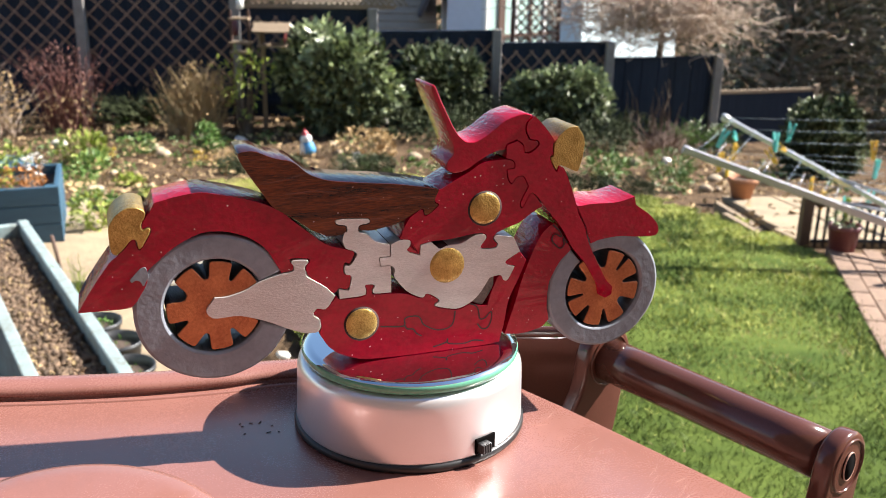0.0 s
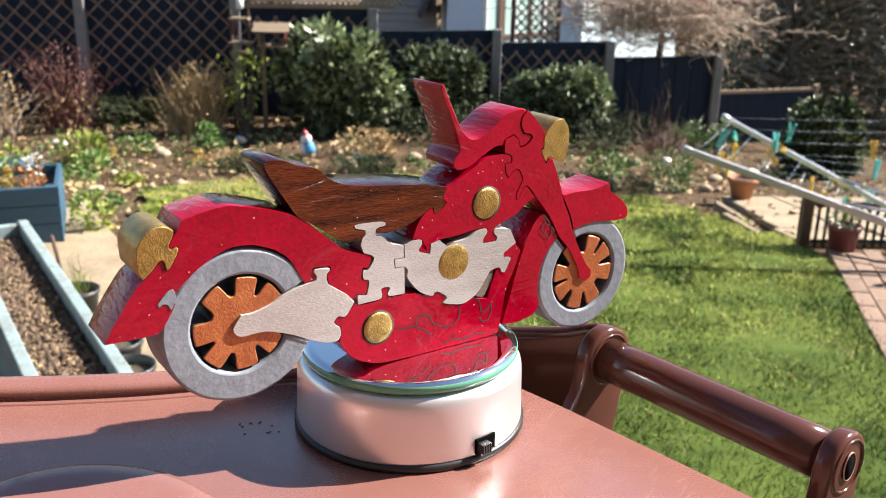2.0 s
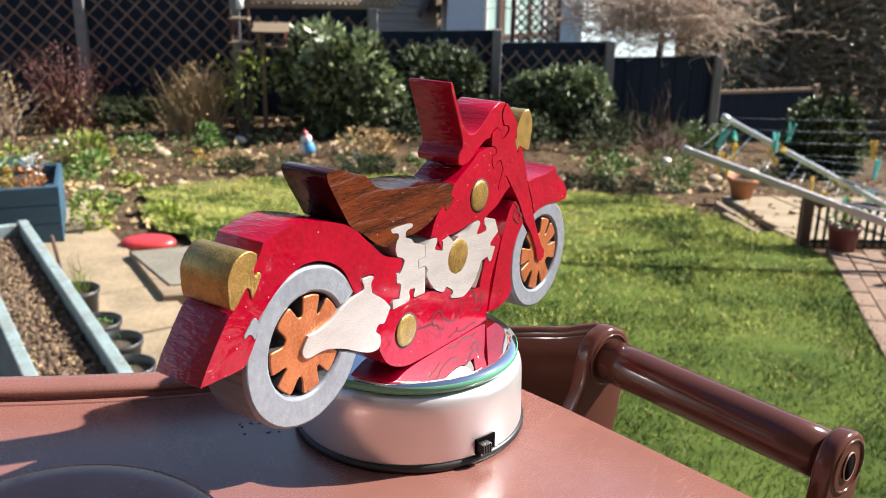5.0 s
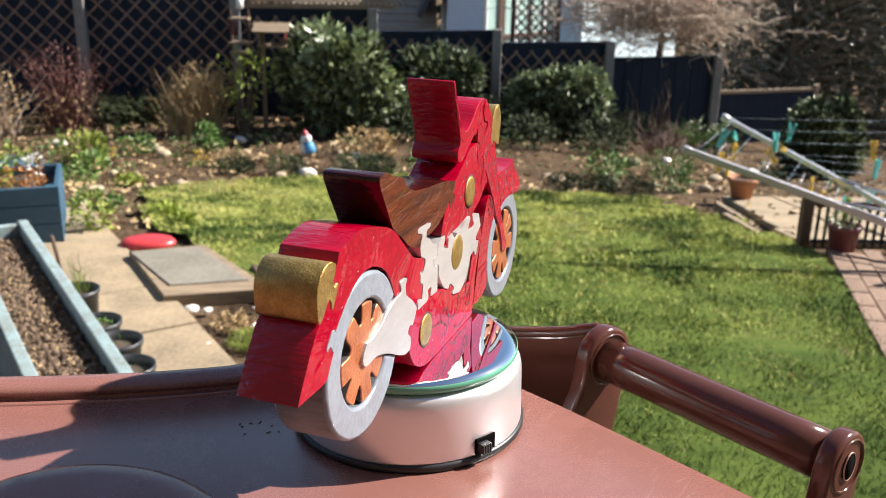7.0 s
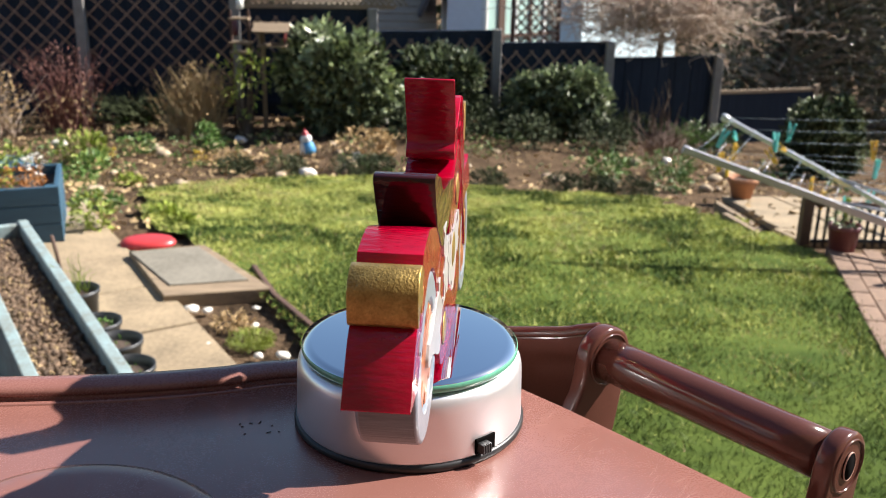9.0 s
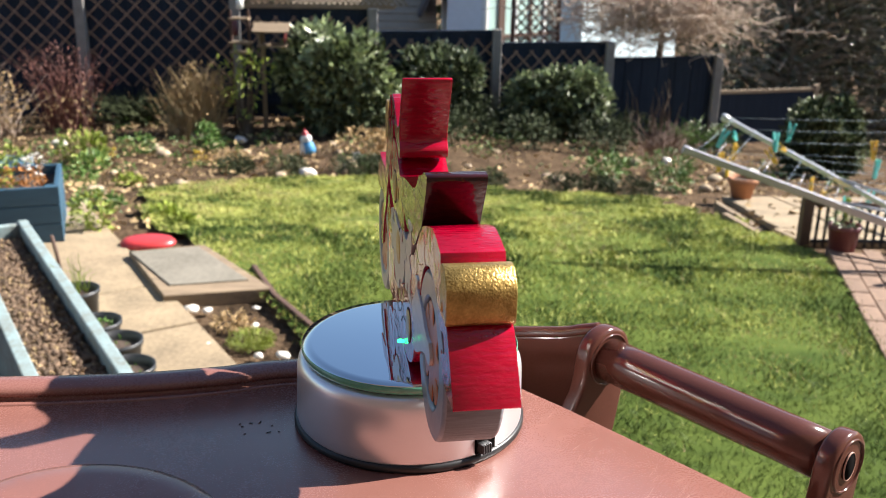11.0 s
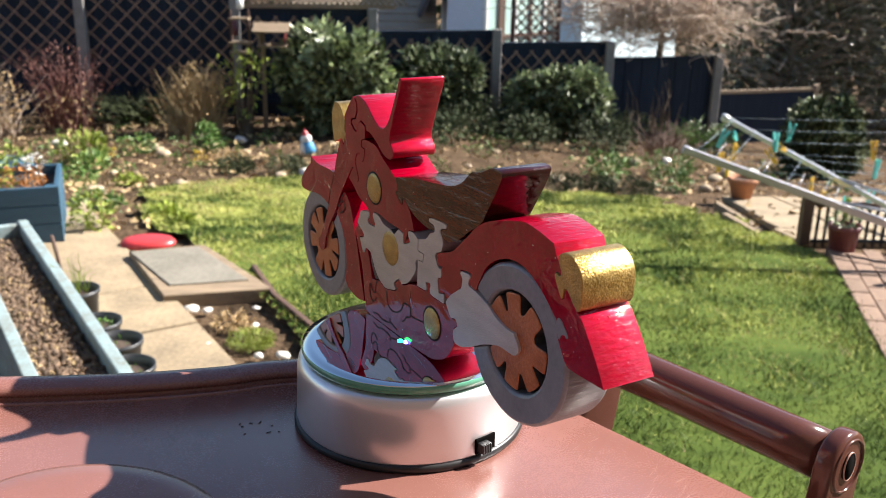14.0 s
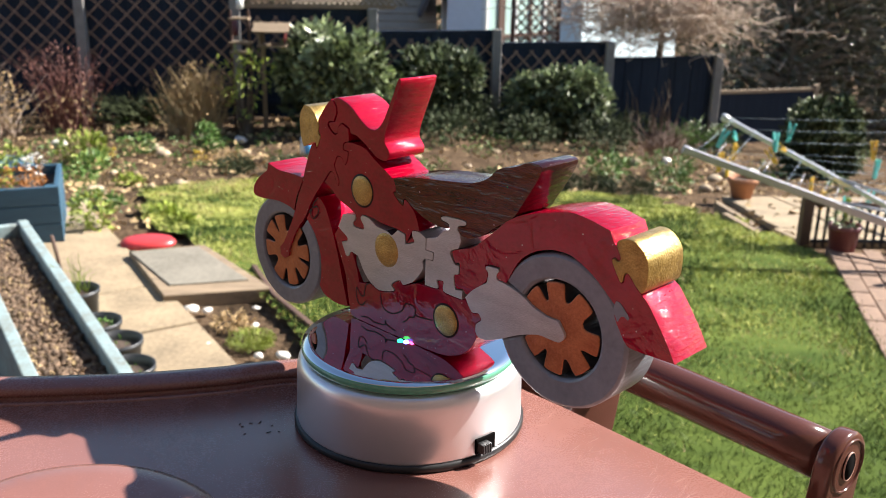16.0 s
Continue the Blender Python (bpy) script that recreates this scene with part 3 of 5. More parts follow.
    for k, (x, y, r) in enumerate(((-1.79, 8.95, 0.2), (-1.28, 8.95, 0.22), (-0.6, 9.05, 0.26), (-0.36, 9.1, 0.22), (0.73, 8.15, 0.2), (1.46, 8.0, 0.2), (1.75, 7.75, 0.12), (2.0, 7.6, 0.2))):
        low_clump(x, y, r, 0.17, LEAF_DARK, 50 + k, "low dark green edging plant at the lawn", 0.035, 900, "edging plants")
    low_clump(-2.25, 9.35, 0.09, 0.16, YELLOW, 59, "small yellow flowering plant in the bed", 0.04, 60)
    low_clump(-3.3, 9.6, 0.10, 0.14, YELLOW, 60, "small yellow flowering plant in the bed", 0.04, 50)
    low_clump(2.08, 9.2, 0.24, 0.26, GREEN, 61, "fresh green leafy plant in the bed", 0.07)
    low_clump(2.9, 9.6, 0.24, 0.28, GREEN, 62, "pale green leafy plant in the bed", 0.06)
    low_clump(2.55, 8.3, 0.2, 0.2, GREEN, 63, "low green plant in the bed")
    low_clump(-0.56, 10.0, 0.3, 0.3, STRAW, 64, "pinkish dry leafy plant in the bed", 0.07)
    low_clump(-0.3, 9.8, 0.12, 0.3, STRAW, 65, "dry seed heads in the bed", 0.06)
    # dark leafy clumps added to stand for the shade under the shrubs
    for k, (x, y) in enumerate(((-3.0, 11.7), (-0.1, 11.9), (1.1, 12.0), (1.35, 11.5), (2.75, 12.4), (2.6, 11.5), (3.2, 12.7), (0.75, 11.3), (-0.2, 11.0), (4.3, 12.3), (0.35, 10.7), (1.5, 10.9), (2.3, 10.9))):
        low_clump(x, y, 0.36, 0.42, LEAF_DARK, 110 + k, "dark leafy clump added for the shade at the fence foot", 0.07, 420, "ground cover plants")
    # weeping bare shrub over the fence
    rng = np.random.default_rng(70)
    ob = thing("weeping_shrub", pose(3.8, 14.1, ground_z(3.8, 14.1)), "pale tangled bare twigs drooping over the fence", "shrub")
    st = []
    for _ in range(1600):
        a, l = rng.uniform(0, 6.283), rng.uniform(0.3, 0.85)
        s = Vector((rng.normal(-0.2, 0.62), rng.normal(-0.5, 0.3), 1.84 + rng.normal(0, 0.22)))
        d = Vector((math.cos(a), math.sin(a) * 0.5, rng.uniform(-0.1, 0.5)))
        pts, p = [], s.copy()
        for k in range(6):
            pts.append((p.copy(), 0.0085 * (1 - 0.13 * k)))
            p = p + d * l / 6 + Vector(rng.normal(0, 0.055, 3))
            d.z -= 0.13
        st.append(pts)
    raw("crown", *strand_mesh(st), TWIG, ob)
    raw("stem", *strand_mesh([[(Vector((0, 0, 0)), 0.09), (Vector((0.05, 0, 0.9)), 0.07), (Vector((0.1, 0.05, 1.8)), 0.03)]], 8), BARK, ob)
    # dark woodland edge
    for k, (x, y, rx, rz, n) in enumerate(((7.5, 18.6, 2.1, 6.4, 5600), (10.4, 18.4, 2.2, 6.8, 5600), (8.8, 21.5, 3.2, 9.0, 4600), (14.0, 20.0, 3.2, 8.0, 3000))):
        rng = np.random.default_rng(80 + k)
        z = ground_z(x, y)
        ob = thing("evergreen_tree", pose(x, y, z), "tall dark dense evergreen tree behind the garden", "tree", "woodland edge trees")
        raw("trunk", *strand_mesh([[(Vector((0, 0, 0)), 0.16), (Vector((0.1, 0.05, rz * 0.5)), 0.11), (Vector((0.0, 0.1, rz * 0.9)), 0.04)]] +
            [[(Vector((0, 0, rz * q)), 0.05), (Vector((math.cos(q * 40) * rx * 0.8, math.sin(q * 40) * rx * 0.6, rz * (q + 0.12))), 0.015)] for q in (0.15, 0.25, 0.35, 0.45, 0.55, 0.65, 0.75)], 6), BARK, ob)
        bl = [(rng.uniform(-0.6, 0.6) * rx, rng.uniform(-0.5, 0.5) * rx * 0.7, rz * q, rx * 0.62, rx * 0.5, rz * 0.13) for q in np.linspace(0.1, 0.93, 12)]
        raw("crown", *leaf_cloud(bl, n, 0.2, 80 + k, narrow=0.5, shell=0.2), WOOD_LEAF, ob)
        bare = [[(Vector((0, -rx * 0.3, rz * rng.uniform(0.1, 0.6))), 0.02)] for _ in range(150)]
        for s in bare:
            a = rng.uniform(3.3, 6.1)
            e = s[0][0] + Vector((math.cos(a) * rx, math.sin(a) * rx * 0.7, rng.uniform(0.0, 0.9)))
            s += [((s[0][0] + e) / 2 + Vector((0, 0, 0.15)), 0.014), (e, 0.005)]
        raw("branchwork", *strand_mesh(bare), GREY_TWIG, ob)


build_plants()


# ---------------- fence ----------------
POSTS = [(-6.15, 11.85), (-4.24, 12.0), (-2.29, 12.1), (-0.51, 12.3), (1.19, 12.7), (2.86, 13.1), (4.62, 13.6)]
PANEL_TOP = [-0.32, -0.40, -0.64, -0.93, -1.10, -1.33]
POST_TOP = [-0.2, -0.25, -0.3, -0.62, -0.90, -1.08, -1.29]


def build_fence():
    for i, (x, y) in enumerate(POSTS):
        z = ground_z(x, y) - 0.1
        h = POST_TOP[i] - z
        bm = box(0.13, 0.11, h, pose(0, 0, h / 2), 0.012)
        p = part("fence_post", bm, CONCRETE)
        p.matrix_basis = pose(x, y - 0.06, z)
        tagged(p, "grey weathered concrete fence post", "post", "fence posts")
    for i in range(len(POSTS) - 1):
        (x0, y0), (x1, y1) = POSTS[i], POSTS[i + 1]
        L, a = math.hypot(x1 - x0, y1 - y0), math.atan2(y1 - y0, x1 - x0)
        low = min(ground_z(x0, y0), ground_z(x1, y1)) - 0.02
        h = PANEL_TOP[i] - low
        pan = thing("garden_fence", Matrix.Translation((x0, y0, low)) @ Matrix.Rotation(a, 4, "Z"), "dark blue painted board fence panel with brown lattice", "fence", "fence panels")
        n = 13
        for k in range(n):
            bm = box(L / n * 1.12, 0.016, h - 0.03, pose(L * (k + 0.5) / n, 0.012 * (k % 2), (h - 0.03) / 2), 0.003)
            part("board", bm, FENCE, pan)
        part("rail", box(L, 0.05, 0.05, pose(L / 2, 0.0, h - 0.01), 0.006), FENCE, pan)
        part("rail", box(L, 0.04, 0.07, pose(L / 2, -0.02, 0.2), 0.006), FENCE, pan)
        if i > 4:
            continue
        # diagonal lattice strips clipped to a rectangle
        lx, lz0, lz1 = L - 0.14, max(0.35, h - (1.25 if i < 2 else 0.85)), h - (0.02 if i == 0 else 0.14 if i == 1 else 0.1)
        step = 0.235
        hh = lz1 - lz0
        for s in (-1, 1):
            c = -hh
            while c < lx:
                a0, a1 = max(0.0, c), min(lx, c + hh)
                if a1 - a0 > 0.08:
                    z0, z1 = a0 - c, a1 - c
                    if s < 0:
                        z0, z1 = hh - z0, hh - z1
                    q0, q1 = Vector((0.07 + a0, -0.035 - 0.009 * s, lz0 + z0)), Vector((0.07 + a1, -0.035 - 0.009 * s, lz0 + z1))
                    d = q1 - q0
                    m = Matrix.Translation((q0 + q1) / 2) @ Matrix.Rotation(-math.atan2(d.z, d.x), 4, "Y")
                    part("lattice_strip", box(d.length, 0.009, 0.022, m), LATTICE, pan)
                c += step
    # trellis topper
    top = thing("trellis_topper", pose(-2.2, 12.05, -0.64, 0, 0, 6.5), "weathered beige trellis strip above the fence", "trellis")
    part("frame_rail", box(2.0, 0.03, 0.05, pose(1.0, 0, 0.03), 0.004), TIMBER, top)
    for k in range(28):
        for s in (-1, 1):
            part("trellis_slat", box(0.4, 0.008, 0.024, pose(0.0 + 0.075 * k, 0.006 * s, 0.19, 0, 45 * s, 0)), TIMBER, top)
    # low fence with a rail
    lowf = thing("low_fence", Matrix.Translation((4.66, 13.65, ground_z(4.66, 13.65))) @ Matrix.Rotation(math.atan2(0.55, 1.78), 4, "Z"), "low dark panel fence with a weathered top rail", "fence")
    hz = -1.88 - ground_z(4.66, 13.65)
    part("panel", box(1.85, 0.03, hz, pose(0.93, 0, hz / 2 - 0.02), 0.004), FENCE, lowf)
    part("rail", box(1.9, 0.05, 0.055, pose(0.93, -0.01, hz), 0.006), TIMBER, lowf)
    part("post", box(0.09, 0.09, hz + 0.1, pose(1.86, 0, (hz + 0.1) / 2 - 0.03), 0.01), TIMBER, lowf)


build_fence()


# ---------------- houses beyond ----------------
def build_houses():
    zb = ground_z(0, 30)
    h1 = thing("house", pose(-1.6, 30, zb - 0.85), "house with a pale tiled roof beyond the fence", "house", "houses beyond")
    part("wall", box(4.6, 5.0, 3.2, pose(0, 3, 1.6), 0.02), RENDER_WALL, h1)
    bm = prism([(-0.4, 3.0), (5.2, 6.4), (5.2, 6.2), (-0.4, 2.85)], -2.45, 2.45, 0, Matrix.Rotation(radians(90), 4, "Z") @ Matrix.Rotation(radians(90), 4, "X"))
    roof = part("roof", bm, ROOF, h1)
    for k in range(16):
        part("tile_course", box(4.9, 0.3, 0.05, pose(0, -0.35 + 0.36 * k, 3.04 + 0.219 * k, 31.3, 0, 0), 0.01), ROOF, roof)
    h2 = thing("house", pose(2.35, 33, zb), "white rendered house gable with dark slate roof", "house", "houses beyond")
    part("wall", prism([(-1.2, 0), (0.45, 0), (0.45, 5.6), (-0.1, 6.6), (-1.2, 4.1)], -3, 3, 0.02, Matrix.Rotation(radians(90), 4, "X")), RENDER_WALL, h2)
    part("roof", box(3.4, 6.4, 0.14, pose(-1.35, 0, 5.0, 0, -64, 0), 0.02), SLATE_ROOF, h2)
    part("door", box(0.5, 0.08, 3.0, pose(0.15, -3.03, 4.3), 0.01), WHITE, h2, "white door frame")
    cons = thing("conservatory", pose(3.0, 27, ground_z(3, 27), 0, 0, 40), "glazed conservatory with pale green panes and dark frame", "conservatory")
    part("base_wall", box(3.0, 2.4, 2.4, pose(0.3, 1.2, 1.2), 0.02), RENDER_WALL, cons)
    for k in range(5):
        part("pane", box(0.52, 0.03, 2.8, pose(-0.9 + 0.6 * k, 0, 3.8), 0.004), PANE, cons)
    for k in range(6):
        part("mullion", box(0.08 if k != 1 else 0.26, 0.09, 2.9, pose(-1.2 + 0.6 * k, -0.02, 3.8), 0.008), BROWN_TIMBER if k % 2 else WHITE, cons)
    part("rail", box(3.1, 0.09, 0.1, pose(0.3, -0.03, 3.6), 0.008), BROWN_TIMBER, cons)
    shed = thing("garden_building", pose(7.2, 30, zb, 0, 0, 42), "pale blue clad building with a light roof", "building")
    for k in range(16):
        part("cladding_board", box(5.2, 0.06, 0.30, pose(-0.2, 0, 1.0 + 0.29 * k, 6, 0, 0), 0.008), BLUE_BOARD, shed)
    part("wall", box(5.0, 3.0, 5.6, pose(-0.2, 1.65, 2.8), 0.02), BLUE_BOARD, shed)
    part("window", box(1.0, 0.06, 0.9, pose(0.4, -0.05, 4.4), 0.01), PANE, shed)
    tr = thing("trellis_screen", pose(2.05, 15.2, ground_z(2, 15.2)), "brown trellis screen behind the fence", "trellis")
    H = -0.35 - ground_z(2, 15.2)
    for k in range(2):
        part("post", box(0.06, 0.06, H, pose(-0.38 + 0.76 * k, 0, H / 2), 0.006), BROWN_TIMBER, tr)
    for k in range(9):
        for s in (-1, 1):
            part("slat", box(0.95, 0.01, 0.03, pose(0, 0.006 * s, H - 0.1 - 0.16 * k, 0, 45 * s, 0)), LATTICE, tr)
    hedge = thing("far_hedge", pose(0, 40, zb), "dark distant hedge behind the houses", "hedge")
    raw("crown", *leaf_cloud([(x, 0, 3 + 2.0 * ((x * 7) % 3) / 3, 4, 2.5, 5) for x in range(-36, 40, 5)], 9000, 0.7, 90, narrow=0.6, shell=0.1), LEAF_DARK, hedge)


build_houses()


# ---------------- beds, path and patio ----------------
ALONG, ACROSS = Vector((-0.506, 0.862)), Vector((0.862, 0.506))


def bed_m(s, n, z):
    """A pose with x along the trough, y towards the trough's far side."""
    p = ALONG * s + ACROSS * n
    return Matrix.Translation((p.x, p.y, z)) @ Matrix.Rotation(math.atan2(ALONG.y, ALONG.x), 4, "Z")


def pebble(rng, r, flat=0.7):
    bm = bmesh.new()
    bmesh.ops.create_icosphere(bm, subdivisions=2, radius=1)
    o = Vector(rng.uniform(0, 50, 3))
    for v in bm.verts:
        v.co = v.co * (1 + 0.35 * noise.noise(v.co * 1.3 + o))
        v.co = Vector((v.co.x * r, v.co.y * r * 0.8, v.co.z * r * flat))
    for f in bm.faces:
        f.smooth = True
    return bm


def build_left_side():
    rng = np.random.default_rng(11)
    tr = thing("raised_bed", Matrix(), "long raised bed of worn pale blue boards with compost", "raised bed")
    part("side_board", box(2.75, 0.05, 0.34, bed_m(3.40, 0.425, -1.37), 0.006), PALE_BLUE, tr)
    part("side_board", box(2.75, 0.05, 0.34, bed_m(3.40, 0.138, -1.37), 0.006), PALE_BLUE, tr)
    part("end_board", box(0.05, 0.25, 0.33, bed_m(4.745, 0.28, -1.375), 0.006), PALE_BLUE, tr)
    part("end_board", box(0.05, 0.25, 0.33, bed_m(2.055, 0.28, -1.375), 0.006), PALE_BLUE, tr)
    bm = bmesh.new()
    bmesh.ops.create_grid(bm, x_segments=110, y_segments=12, size=0.5, matrix=Matrix.Diagonal((2.64, 0.24, 1, 1)))
    for v in bm.verts:
        v.co.z = 0.022 * noise.noise(v.co * 16) + 0.014 * noise.noise(v.co * 45)
    for f in bm.faces:
        f.smooth = True
    bm.transform(bed_m(3.40, 0.281, -1.285))
    part("compost", bm, COMPOST, tr, "dark crumbly compost")
    vs, fs = [], []
    base = bmesh.new()
    bmesh.ops.create_icosphere(base, subdivisions=1, radius=1)
    bv, bf = [v.co.copy() for v in base.verts], [[v.index for v in f.verts] for f in base.faces]
    base.free()
    for _ in range(4200):
        m = bed_m(3.40 + rng.uniform(-1.3, 1.3), 0.281 + rng.uniform(-0.11, 0.11), -1.275 + rng.uniform(-0.008, 0.012)) @ Euler(rng.uniform(0, 6, 3)).to_matrix().to_4x4()
        r = rng.uniform(0.004, 0.017)
        k = len(vs)
        vs += [tuple(m @ Vector((c.x * r * rng.uniform(0.7, 1.3), c.y * r, c.z * r * 0.7))) for c in bv]
        fs += [[i + k for i in f] for f in bf]
    crumbs = raw("crumb_layer", vs, fs, CRUMB, tr)
    tagged(crumbs, kind="stuff")
    # straw-coloured flakes paint the sunlit highlights of the compost
    vs, fs = [], []
    for _ in range(700):
        m = bed_m(3.40 + rng.uniform(-1.3, 1.3), 0.281 + rng.uniform(-0.11, 0.11), -1.262 + rng.uniform(-0.006, 0.006)) @ Euler(rng.uniform(-0.9, 0.9, 3)).to_matrix().to_4x4()
        l, w, k = rng.uniform(0.004, 0.012), rng.uniform(0.002, 0.005), len(vs)
        vs += [tuple(m @ Vector(c)) for c in ((-l, -w, 0), (l, -w, 0.001), (l, w, 0), (-l, w, 0.002))]
        fs.append((k, k + 1, k + 2, k + 3))
    tagged(raw("bark_chip", vs, fs, STRAW, tr), "pale flakes painting the golden highlights on the compost", kind="stuff")
    # path slabs
    pave = thing("pavement", Matrix(), "buff weathered concrete slab path", "pavement", kind="structure")
    for i in range(7):
        s = 2.0 + 0.6 * i
        part("slab", box(0.588, 0.57, 0.06, bed_m(s + 0.3, 0.745, -1.58 + 0.004 * math.sin(i * 2.3)), 0.006), PAVING, pave)
    for i in range(3):
        part("slab", box(0.588, 0.57, 0.06, bed_m(5.05, 0.155 - 0.585 * i, -1.582), 0.006), PAVING, pave)
    # drain cover on a timber-edged plinth
    cov = thing("drain_cover", Matrix(), "grey slab cover in a raised timber surround", "cover")
    c = [(-1.62, 4.72), (-1.255, 4.84), (-0.865, 4.28), (-1.263, 4.187)]
    wide = [(-1.64, 4.76), (-1.23, 4.90), (-0.72, 4.17), (-1.26, 4.05)]
    part("plinth", prism(wide, -1.62, -1.515, 0.006), TIMBER, cov, "weathered timber surround")
    part("slab", prism(c, -1.53, -1.506, 0.004), SLATE, cov, "grey slate-coloured cover slab")
    for k, (x, y, r) in enumerate(((-1.105, 3.97, 0.04), (-1.02, 3.96, 0.028), (-0.75, 3.77, 0.024), (-0.68, 3.42, 0.026), (-0.57, 3.42, 0.036), (-0.78, 4.0, 0.02), (-0.93, 3.55, 0.018))):
        st = part("stone", pebble(rng, r, 0.5), STONE)
        st.matrix_basis = pose(x, y, -1.565 + r * 0.25, 0, 0, 40 * k)
        tagged(st, "pale whitish stone on the soil beside the path", "stone", "pale stones")
    low_clump(-0.74, 3.58, 0.115, 0.06, LIME, 101, "bright lime low plant among pale stones", 0.016, 1300)
    low_clump(-0.86, 3.78, 0.1, 0.06, STRAW, 102, "low withered plant among pale stones", 0.035, 160)
    edge = thing("lawn_edging", Matrix(), "brown timber board along the lawn edge", "edging")
    for (x0, y0), (x1, y1) in (((-0.70, 4.10), (-0.47, 3.70)), ((-0.88, 4.55), (-0.70, 4.10))):
        d = Vector((x1 - x0, y1 - y0))
        part("board", box(d.length, 0.03, 0.10, Matrix.Translation(((x0 + x1) / 2, (y0 + y1) / 2, -1.565)) @ Matrix.Rotation(math.atan2(d.y, d.x), 4, "Z"), 0.005), BROWN_TIMBER, edge)
    # black pots beside the trough
    for k, (x, y) in enumerate(((-1.56, 3.68), (-1.345, 3.30), (-1.20, 3.10), (-1.085, 2.86))):
        pot = thing("plant_pot", pose(x, y, -1.55) @ Matrix.Scale(1.14, 4), "round black plastic pot with soil", "plant pot", "black pots")
        part("shell", lathe([(0, 0.004), (0.068, 0.004), (0.072, 0.0), (0.084, 0.165), (0.091, 0.168), (0.092, 0.185), (0.085, 0.186), (0.080, 0.16), (0.078, 0.15)], 36), POT, pot)
        part("soil", lathe([(0, 0.155), (0.04, 0.157), (0.079, 0.15)], 24), COMPOST, pot)
        if k == 0:
            raw("shoots", *strand_mesh([[(p + Vector((0, 0, 0.15)), r) for p, r in s] for s in tuft_strands(np.random.default_rng(3), 16, 0.22, 0.08, 0.003, base=0.03)]), LIME, pot)
        else:
            tagged(raw("seedling", *leaf_cloud([(0, 0, 0.16, 0.05, 0.05, 0.015)], 60 if k == 1 else 20, 0.022, 5 + k), GREEN, pot), kind="stuff")
    # navy planter with mixed plants
    pl = thing("planter_box", pose(-2.115, 5.05, -1.56, 0, 0, 18), "navy blue painted wooden planter with mixed plants", "planter")
    for k in range(3):
        part("front_board", box(1.10, 0.03, 0.112, pose(-0.55, 0.015, 0.065 + 0.117 * k), 0.004), NAVY, pl)
        part("side_board", box(0.03, 0.62, 0.112, pose(-0.015, 0.33, 0.065 + 0.117 * k), 0.004), NAVY, pl)
    part("back_board", box(1.10, 0.03, 0.34, pose(-0.55, 0.64, 0.18), 0.004), NAVY, pl)
    part("side_board", box(0.03, 0.6, 0.34, pose(-1.1, 0.33, 0.18), 0.004), NAVY, pl)
    part("corner_post", box(0.05, 0.05, 0.345, pose(-0.055, 0.056, 0.18), 0.004), NAVY, pl)
    part("compost", box(1.04, 0.58, 0.26, pose(-0.55, 0.33, 0.165), 0.01), COMPOST, pl)
    raw("orange_leaves", *leaf_cloud([(-0.22, 0.25, 0.36, 0.14, 0.2, 0.06), (-0.18, 0.15, 0.33, 0.1, 0.1, 0.03)], 240, 0.04, 1), ORANGE, pl)
    raw("green_leaves", *leaf_cloud([(-0.42, 0.3, 0.40, 0.15, 0.2, 0.1), (-0.36, 0.12, 0.34, 0.1, 0.08, 0.05)], 320, 0.045, 2), LIME, pl)
    raw("blossom", *leaf_cloud([(-0.14, 0.3, 0.44, 0.06, 0.1, 0.06)], 40, 0.03, 3, narrow=0.8), STONE, pl)
    # second blue box further back
    b2 = thing("planter_box", pose(-3.12, 6.4, ground_z(-3.1, 6.4)), "small navy blue wooden planter in the bed", "planter")
    part("box", box(0.5, 0.4, 0.34, pose(0, 0, 0.17), 0.01), NAVY, b2)
    raw("leaves", *leaf_cloud([(0.05, 0, 0.36, 0.24, 0.2, 0.08)], 200, 0.05, 4), LIME, b2)
    # upturned red plastic tray
    tray = part("plastic_tray", lathe([(0.165, 0.0), (0.168, 0.008), (0.160, 0.02), (0.146, 0.033), (0.11, 0.040), (0.0, 0.042)], 48, Matrix.Diagonal((1.0, 0.62, 1, 1))), RED_PLASTIC)
    tray.matrix_basis = pose(-1.60, 5.02, -1.555, 4, 0, 6)
    tagged(tray, "faded red upturned plastic tray on the soil", "tray")
    stake = thing("garden_stake", pose(-1.904, 4.409, -1.548), "thin brown wooden stake leaning beside the planter", "stake")
    part("stick", tube([(0, 0, 0), (-0.016, 0.004, 0.119), (-0.032, 0, 0.237)], 0.011, 8), BROWN_TIMBER, stake)
    # gnome: one plain figure shape
    bm = lathe([(0, 0), (0.055, 0.0), (0.062, 0.05), (0.05, 0.12), (0.036, 0.15), (0.045, 0.175), (0.042, 0.2), (0.03, 0.225), (0.012, 0.28), (0, 0.3)], 20)
    gn = part("garden_figure", bm, [WHITE, RED_PLASTIC, BLUE_GLAZE])
    for f in gn.data.polygons:
        f.material_index = 1 if f.center.z > 0.215 else 2 if f.center.z < 0.15 and f.center.x > -0.02 else 0
    gn.matrix_basis = pose(-1.14, 9.85, -2.06, 0, -8, 0) @ Matrix.Diagonal((1.45, 1.2, 0.95, 1))
    tagged(gn, "small red, white and blue garden ornament figure", "ornament")
    # rocks and litter in the beds
    for k in range(46):
        while True:
            x, y = rng.uniform(-4.6, 4.4), rng.uniform(5.6, 11.2)
            if not inside(x, y, LAWN_EDGE) and (x < -1.6 or y > 8.6 or x > 2.5) and abs(x) < 0.42 * y:
                break
        r = rng.uniform(0.03, 0.11)
